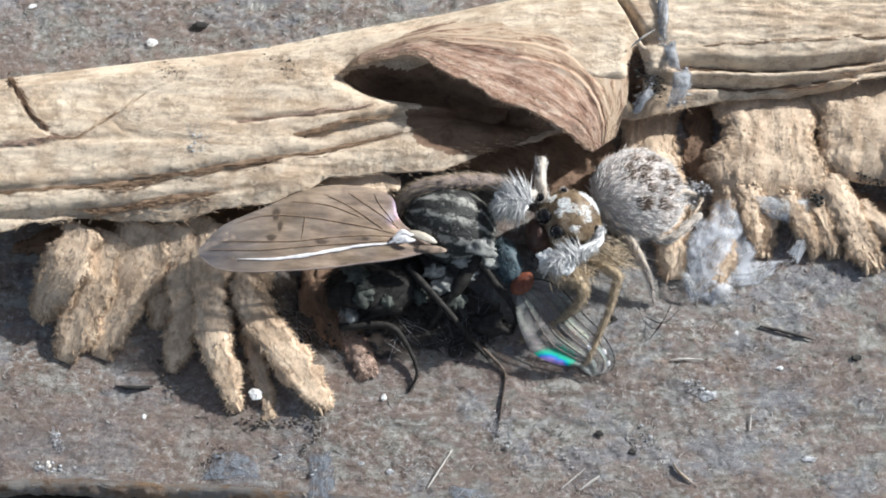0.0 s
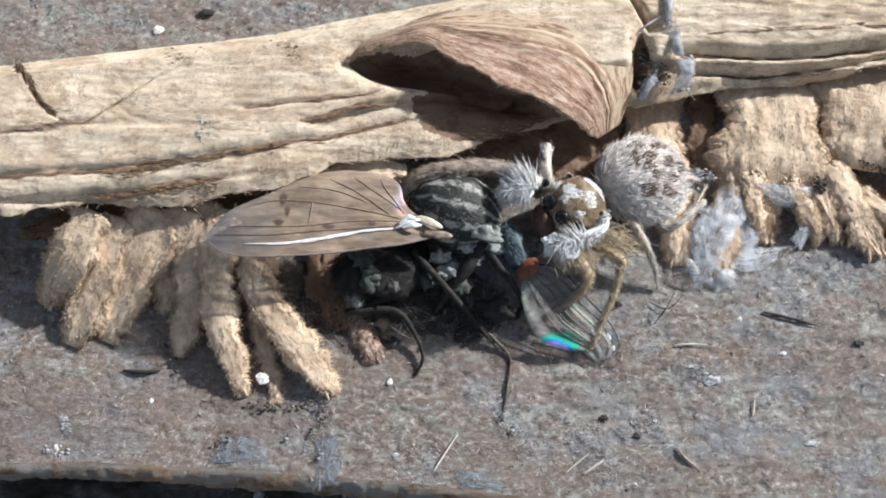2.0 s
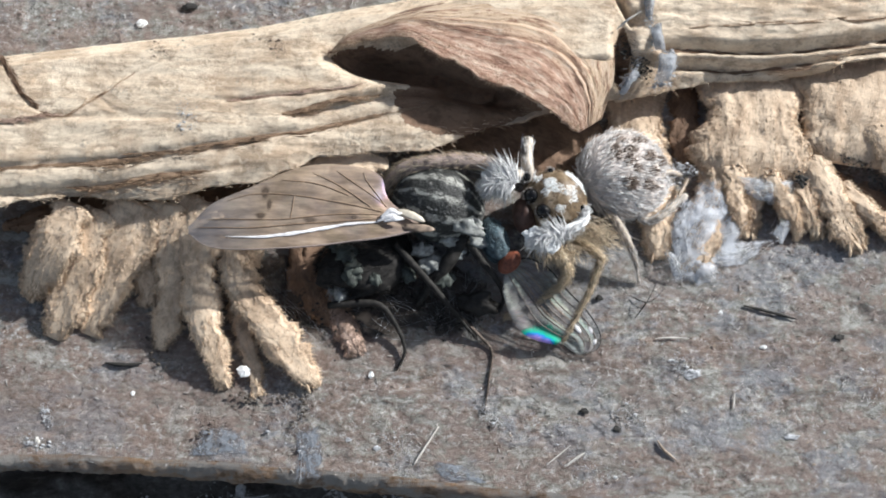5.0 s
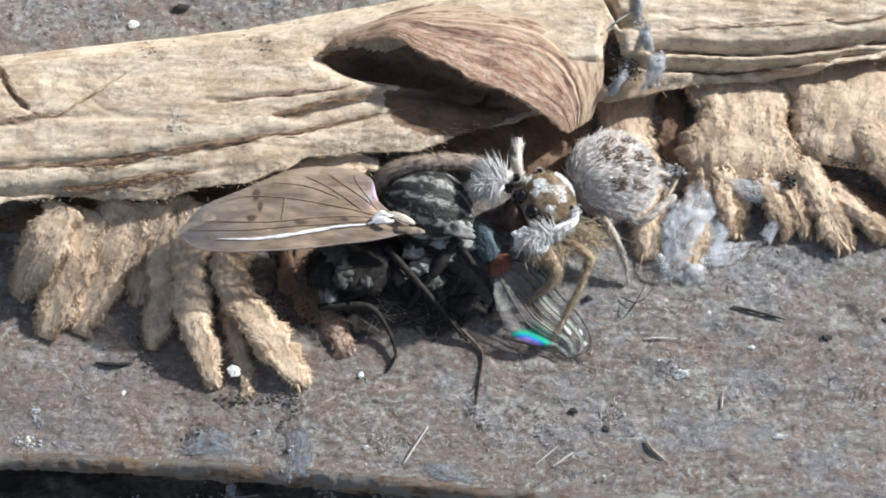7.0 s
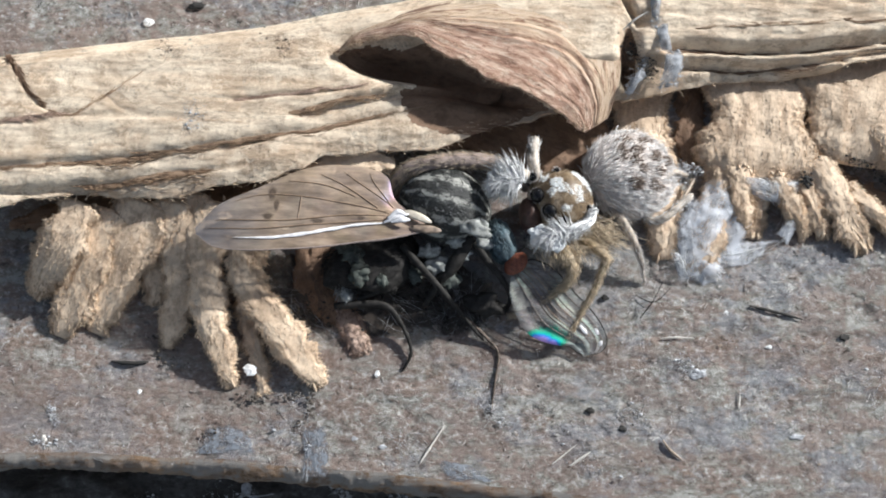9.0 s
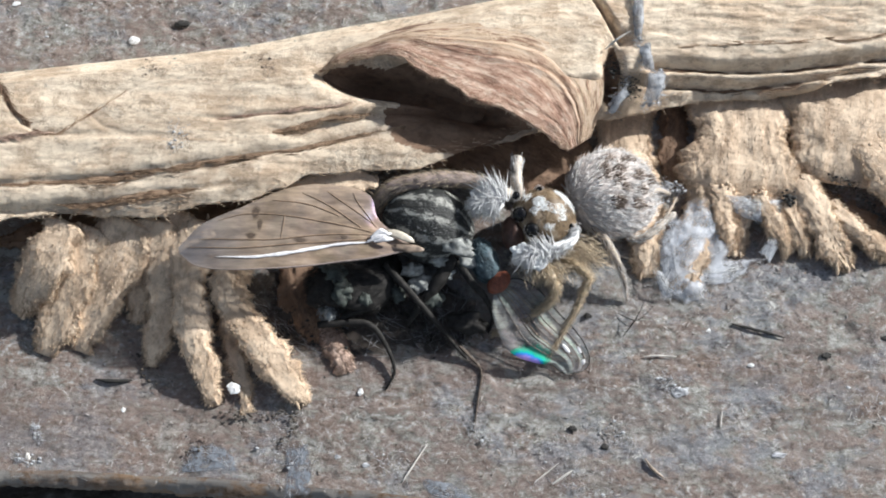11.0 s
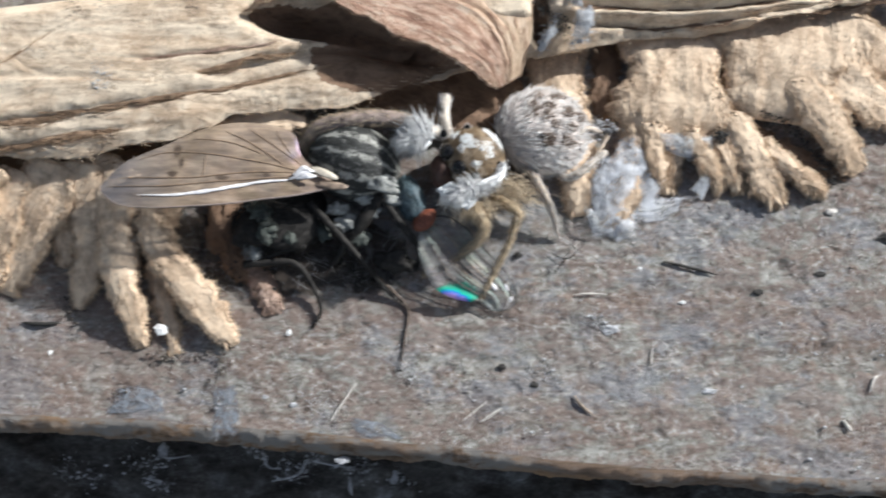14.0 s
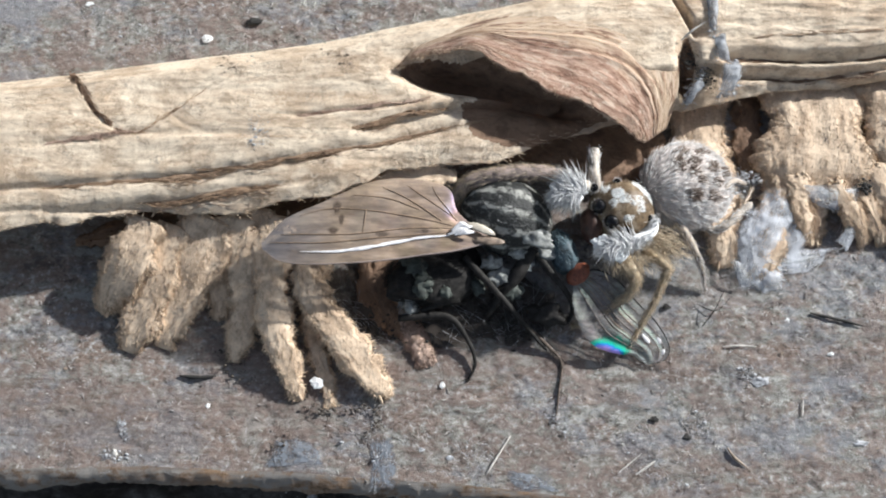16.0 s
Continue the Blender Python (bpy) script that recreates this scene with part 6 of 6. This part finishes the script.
for n, (p, size, material, label) in enumerate((
    ((-8.57, 6.3, 0), (0.16, 0.11, 0.03), CHALK, "small white crumb on the grey board"),
    ((-7.16, 6.86, 0), (0.24, 0.12, 0.0), SOOT_SHADE, "small black crumb on the grey board"),
    ((-12.16, 7.47, 0), (0.12, 0.05, 0.05), CHALK, "small white crumb on the grey board"),
    ((8.03, -2.37, -0.05), (0.08, 0.08, 0.0), CHALK, "tiny white grain on the board"),
    ((9.7, -5.8, 0), (0.18, 0.07, 0.0), LINT, "flat white flake on the board"),
    ((-5, -4.12, 0.2), (0.16, 0.17, 0.0), CHALK, "white crumb on a fibre tip"),
    ((-1.58, -4.17, 0), (0.075, 0.09, 0.0), CHALK, "tiny white grain on the board"),
    ((-7.96, -4.69, 0), (0.06, 0.07, 0.0), CHALK, "tiny white grain on the board"),
    ((-6.01, -1, 0.55), (0.15, 0.11, 0.02), CHALK, "white crumb on the fibres"),
    ((7.16, -4.09, 0), (0.2, 0.14, 0.05), LINT, "soft grey flake on the board"),
    ((9.13, -3.35, 0), (0.09, 0.05, 0.0), CHALK, "tiny white grain on the board"),
    ((14.97, -1.52, 0), (0.2, 0.16, 0.0), SOOT_SHADE, "round black crumb on the board"),
    ((12.99, -2.56, 0), (0.17, 0.08, 0.0), SOOT_SHADE, "small black crumb on the board"),
    ((13.49, -0.74, 0), (0.14, 0.10, 0.0), FIBRE, "pale yellow crumb on the board"),
    ((11.25, -3.06, 0), (0.13, 0.09, 0.0), SOOT_SHADE, "small black crumb on the board"),
    ((-1.4, -6.13, 0), (0.10, 0.07, 0.0), LINT, "soft grey flake on the board"),
    ((-2.15, -5.91, 0), (0.08, 0.05, 0.0), LINT, "soft grey flake on the board"),
    ((4.15, -5.13, 0), (0.12, 0.08, 0.0), SOOT_SHADE, "small black crumb on the board"),
    ((5.03, -5.6, 0), (0.10, 0.08, 0.0), SOOT_SHADE, "small black crumb on the board"),
    ((4.66, -2, 0.05), (0.10, 0.08, 0.0), SOOT_SHADE, "small black crumb on the board"),
    ((-10.38, -5.95, 0), (0.06, 0.08, 0.03), FIBRE, "pale flake on the board"),
    ((7.11, 0.08, 0.4), (0.12, 0.07, 0.0), CHALK, "white crumb of silk"),
    ((-3.22, -6.7, -2.4), (0.22, 0.14, 0.1), LINT, "pale crumb in the gap below the board"),
    ((-5.32, -7.02, -2.4), (0.16, 0.2, 0.0), LINT, "pale crumb in the gap below the board"),
    ((1.2, -7.78, -2.4), (0.12, 0.2, 0.0), LINT, "pale crumb in the gap below the board"),
    ((-0.13, -7.55, -0.4), (0.16, 0.10, 0.0), LINT, "pale crumb at the board edge"),
)):
    fleck(p, size, material, label, n)


def needle(pts, r, material, label, name="fibre"):
    return tagged(part(name, Geo().tube(pts, (r * 0.6, r, r, r * 0.4), 7, 32, 0.8, 0.45, 3, freq=7.0), material), label, "fibre", "loose fibres")


for pts, r, material, label in (
    ([(6.16, -3.13, 0.02), (6.61, -3.1, 0.03), (7.1, -3.12, 0.02)], 0.02, FIBRE, "short pale straight fibre on the board"),
    ([(8.24, -4.64, 0.04), (8.17, -5.07, 0.05)], 0.018, FIBRE, "short pale straight fibre on the board"),
    ([(8.68, -2.19, 0.02), (9.36, -2.35, 0.02), (10.15, -2.57, 0.02)], 0.04, SOOT_SHADE, "dark wood splinter on the board"),
    ([(-8.76, -3.88, 0.04), (-8.23, -3.92, 0.06), (-7.75, -3.88, 0.04)], 0.05, SOOT_SHADE, "dark wood splinter on the board"),
    ([(3.57, -6.61, 0.04), (4.13, -6.23, 0.06)], 0.03, FIBRE, "thin pale fibre on the board"),
    ([(-0.41, -6.56, 0.02), (-0.06, -6.01, 0.03), (0.26, -5.54, 0.04)], 0.026, FIBRE, "shiny pale fibre on the board"),
    ([(3.09, -6.57, 0.04), (3.77, -6.03, 0.05)], 0.016, FIBRE, "thin pale fibre on the board"),
    ([(6.08, -5.91, 0.04), (6.25, -6.17, 0.06), (6.57, -6.43, 0.03)], 0.035, CHIP, "curved brown splinter on the board"),
    ([(13.2, -6.59, 0.04), (13.38, -6.88, 0.05)], 0.06, FIBRE, "short pale chip on the board"),
    ([(14.02, -5.84, 0.04), (14.14, -5.5, 0.05), (14.32, -5.38, 0.04)], 0.035, FIBRE, "bent pale fibre on the board"),
    ([(-5.47, -7.16, -2.4), (-5.09, -7.25, -2.35), (-4.52, -7.17, -2.4)], 0.025, LINT, "pale fibre in the gap below the board"),
    ([(-2.52, -6.98, -2.4), (-2.33, -7.49, -2.35), (-1.96, -7.55, -2.4)], 0.03, LINT, "curled pale fibre in the gap below the board"),
    ([(-2.21, -7.9, -2.4), (-1.49, -7.72, -2.3), (-1.16, -7.34, -2.3), (-0.47, -7.47, -2.3), (0.08, -7.53, -2.4)], 0.045, LINT, "curled pale fibre in the gap below the board"),
    ([(-0.04, -7.78, -2.4), (0.03, -8.32, -2.4)], 0.045, LINT, "pale fibre in the gap below the board"),
    ([(-5.83, -7.79, -2.4), (-5.29, -7.89, -2.4)], 0.04, LINT, "pale fibre in the gap below the board"),
    ([(5.12, 5.15, 2.1), (5.4, 5.34, 2.3), (5.78, 5.57, 2.4)], 0.025, FIBRE, "thin pale fibre on the stalk"),
    ([(5.63, -2.56, 0.05), (5.95, -2.14, 0.3), (6.23, -1.61, 0.4)], 0.014, SOOT_SHADE, "fine dark hair on the board"),
    ([(5.51, -1.92, 0.05), (6.02, -2.13, 0.15), (6.49, -1.73, 0.25)], 0.012, SOOT_SHADE, "fine dark hair on the board"),
    ([(3.65, 3.02, 1.7), (3.74, 2.68, 1.6), (3.95, 2.39, 1.3)], 0.018, SOOT_SHADE, "dark torn thread of husk"),
    ([(-6.38, -1.33, 0.7), (-6, -0.75, 0.9), (-5.73, -0.4, 0.8)], 0.012, FIBRE, "fine pale hair on the fibres"),
):
    needle(pts, r, material, label)


def scatter(name, material, n, low, high, seed, area=(-13, 17, -7.0, 10), label=""):
    """Loose grains over the board."""
    rng = np.random.default_rng(seed)
    g = Geo()
    for k in range(n):
        x, y, r = rng.uniform(area[0], area[1]), rng.uniform(area[2], area[3]), low + (high - low) * rng.random() ** 3
        if y < np.interp(x, ex, ey) + 0.3:
            continue
        a = rng.uniform(0, 6.28)
        s = rng.uniform(0.5, 1.0)
        g.blob((x, y, 0.008), [(r * math.cos(a), r * math.sin(a), 0), (-r * s * math.sin(a), r * s * math.cos(a), 0), (0, 0, r * 0.2)], 5, 7, 0.35, k % 50)
    return tagged(part(name, g, material, None, "", "", True), label, "grit", "", "stuff")


scatter("dark_grit", SOOT_SHADE, 160, 0.012, 0.045, 1, label="scattered dark grains of dirt on the board")
scatter("grey_grit", LINT, 260, 0.012, 0.04, 2, label="scattered grey grains of dust on the board")
scatter("white_grit", CHALK, 90, 0.012, 0.035, 3, label="scattered tiny white grains on the board")
scatter("brown_grit", CHIP, 160, 0.012, 0.06, 4, label="scattered brown wood crumbs on the board")


def dust_fibres(name, material, n, width, longest, seed, label):
    """Short bits of fibre and crust that lie over the board."""
    rng = np.random.default_rng(seed)
    x, y = rng.uniform(-13, 17, n), rng.uniform(-7, 10, n)
    ok = (y > np.interp(x, ex, ey) + 0.15) & (value_noise(np.stack([x * 0.5, y * 0.8, 0 * x], -1), seed) + rng.normal(0, 0.5, n) > -0.2)
    x, y = x[ok], y[ok]
    a = rng.normal(0, 1.1, len(x))
    g = Geo().hairs(np.stack([x, y, 0 * x + 0.004], -1), np.stack([np.cos(a), np.sin(a), 0.02 + 0 * a], -1), rng.uniform(0.3, 1.0, len(x)) ** 2 * longest, width, 0.1, seed)
    return tagged(part(name, g, material), label, "dust", "", "stuff")


dust_fibres("dust_fibres", LINT, 700, 0.010, 0.55, 9, "fine grey dust fibres lying on the board")
dust_fibres("pale_crust", CRUST, 4600, 0.028, 0.22, 10, "short pale bits of crust over the board")
dust_fibres("brown_crust", SMUT, 2200, 0.022, 0.22, 11, "short dark bits of bark over the board")


def turned(about, degrees):
    """A turn about the upright through a place, for a part in its thing's space."""
    at = Vector((np.array(about) - HOME[spider]) * MM)
    return Matrix.Translation(at) @ Euler((0, 0, radians(degrees))).to_matrix().to_4x4() @ Matrix.Translation(-at)


def motions():
    leg_turns = ((0, 0), (1, -0.4), (3, -0.5), (3.5, -2.0), (4, -3.9), (6.5, -5.4), (8, -5.4), (8.5, -6.4), (11, -7.4), (11.5, -6.4), (12, -5.9), (13, -6.4), (13.5, -4.4), (14, -4.9), (14.5, -7.4), (15, -8.3), (16, -7.9))
    walk(SPIDER_LEGS["over_wing"], [(t, turned((3.78, -0.38, 0.7), a)) for t, a in leg_turns])
    walk(SPIDER_LEGS["inner"], [(t, turned((3.3, -0.54, 0.8), 0.4 * a)) for t, a in leg_turns])
    palp_turns = ((0, 0), (0.5, -3.3), (1, -5.5), (1.5, -2.2), (2, -1.1), (2.5, -3.3), (3, -4.4), (3.5, 0), (4, -2.2), (6.5, 1.1), (7, -1.1), (7.5, -3.3), (8, -1.1), (8.5, -2.2), (11, -4.4), (11.5, -2.2), (12, -2.2), (12.5, 1.1), (13, 0),
                  (13.5, -2.2), (14, 0), (14.5, -4.4), (15, -3.3), (15.5, -3.3), (16, -4.4))
    walk(SPIDER_LEGS["palp"], [(t, turned((3.83, -0.32, 0.9), a)) for t, a in palp_turns])
    walk(SPIDER_LEGS["abdomen"], [(t, Matrix.Translation((x * MM, y * MM, 0))) for t, x, y in ((0, 0, 0), (14.5, 0, 0), (15, -0.01, -0.025), (15.5, -0.035, -0.045), (16, -0.06, -0.05))])
    shifts = ((0, 0, 0), (3, 0, 0), (3.5, 0.02, -0.02), (4, 0.03, -0.01), (6.5, 0.01, 0), (7, 0.045, -0.06), (8.5, 0.03, -0.05), (11, 0.03, -0.06), (12, 0.01, -0.04), (13, 0, -0.02), (14, -0.03, -0.03), (15, -0.02, -0.03), (16, 0.02, -0.04))
    walk(fly, [(t, Matrix.Translation(Vector(HOME[fly] + (x, y, 0)) * MM)) for t, x, y in shifts])


motions()
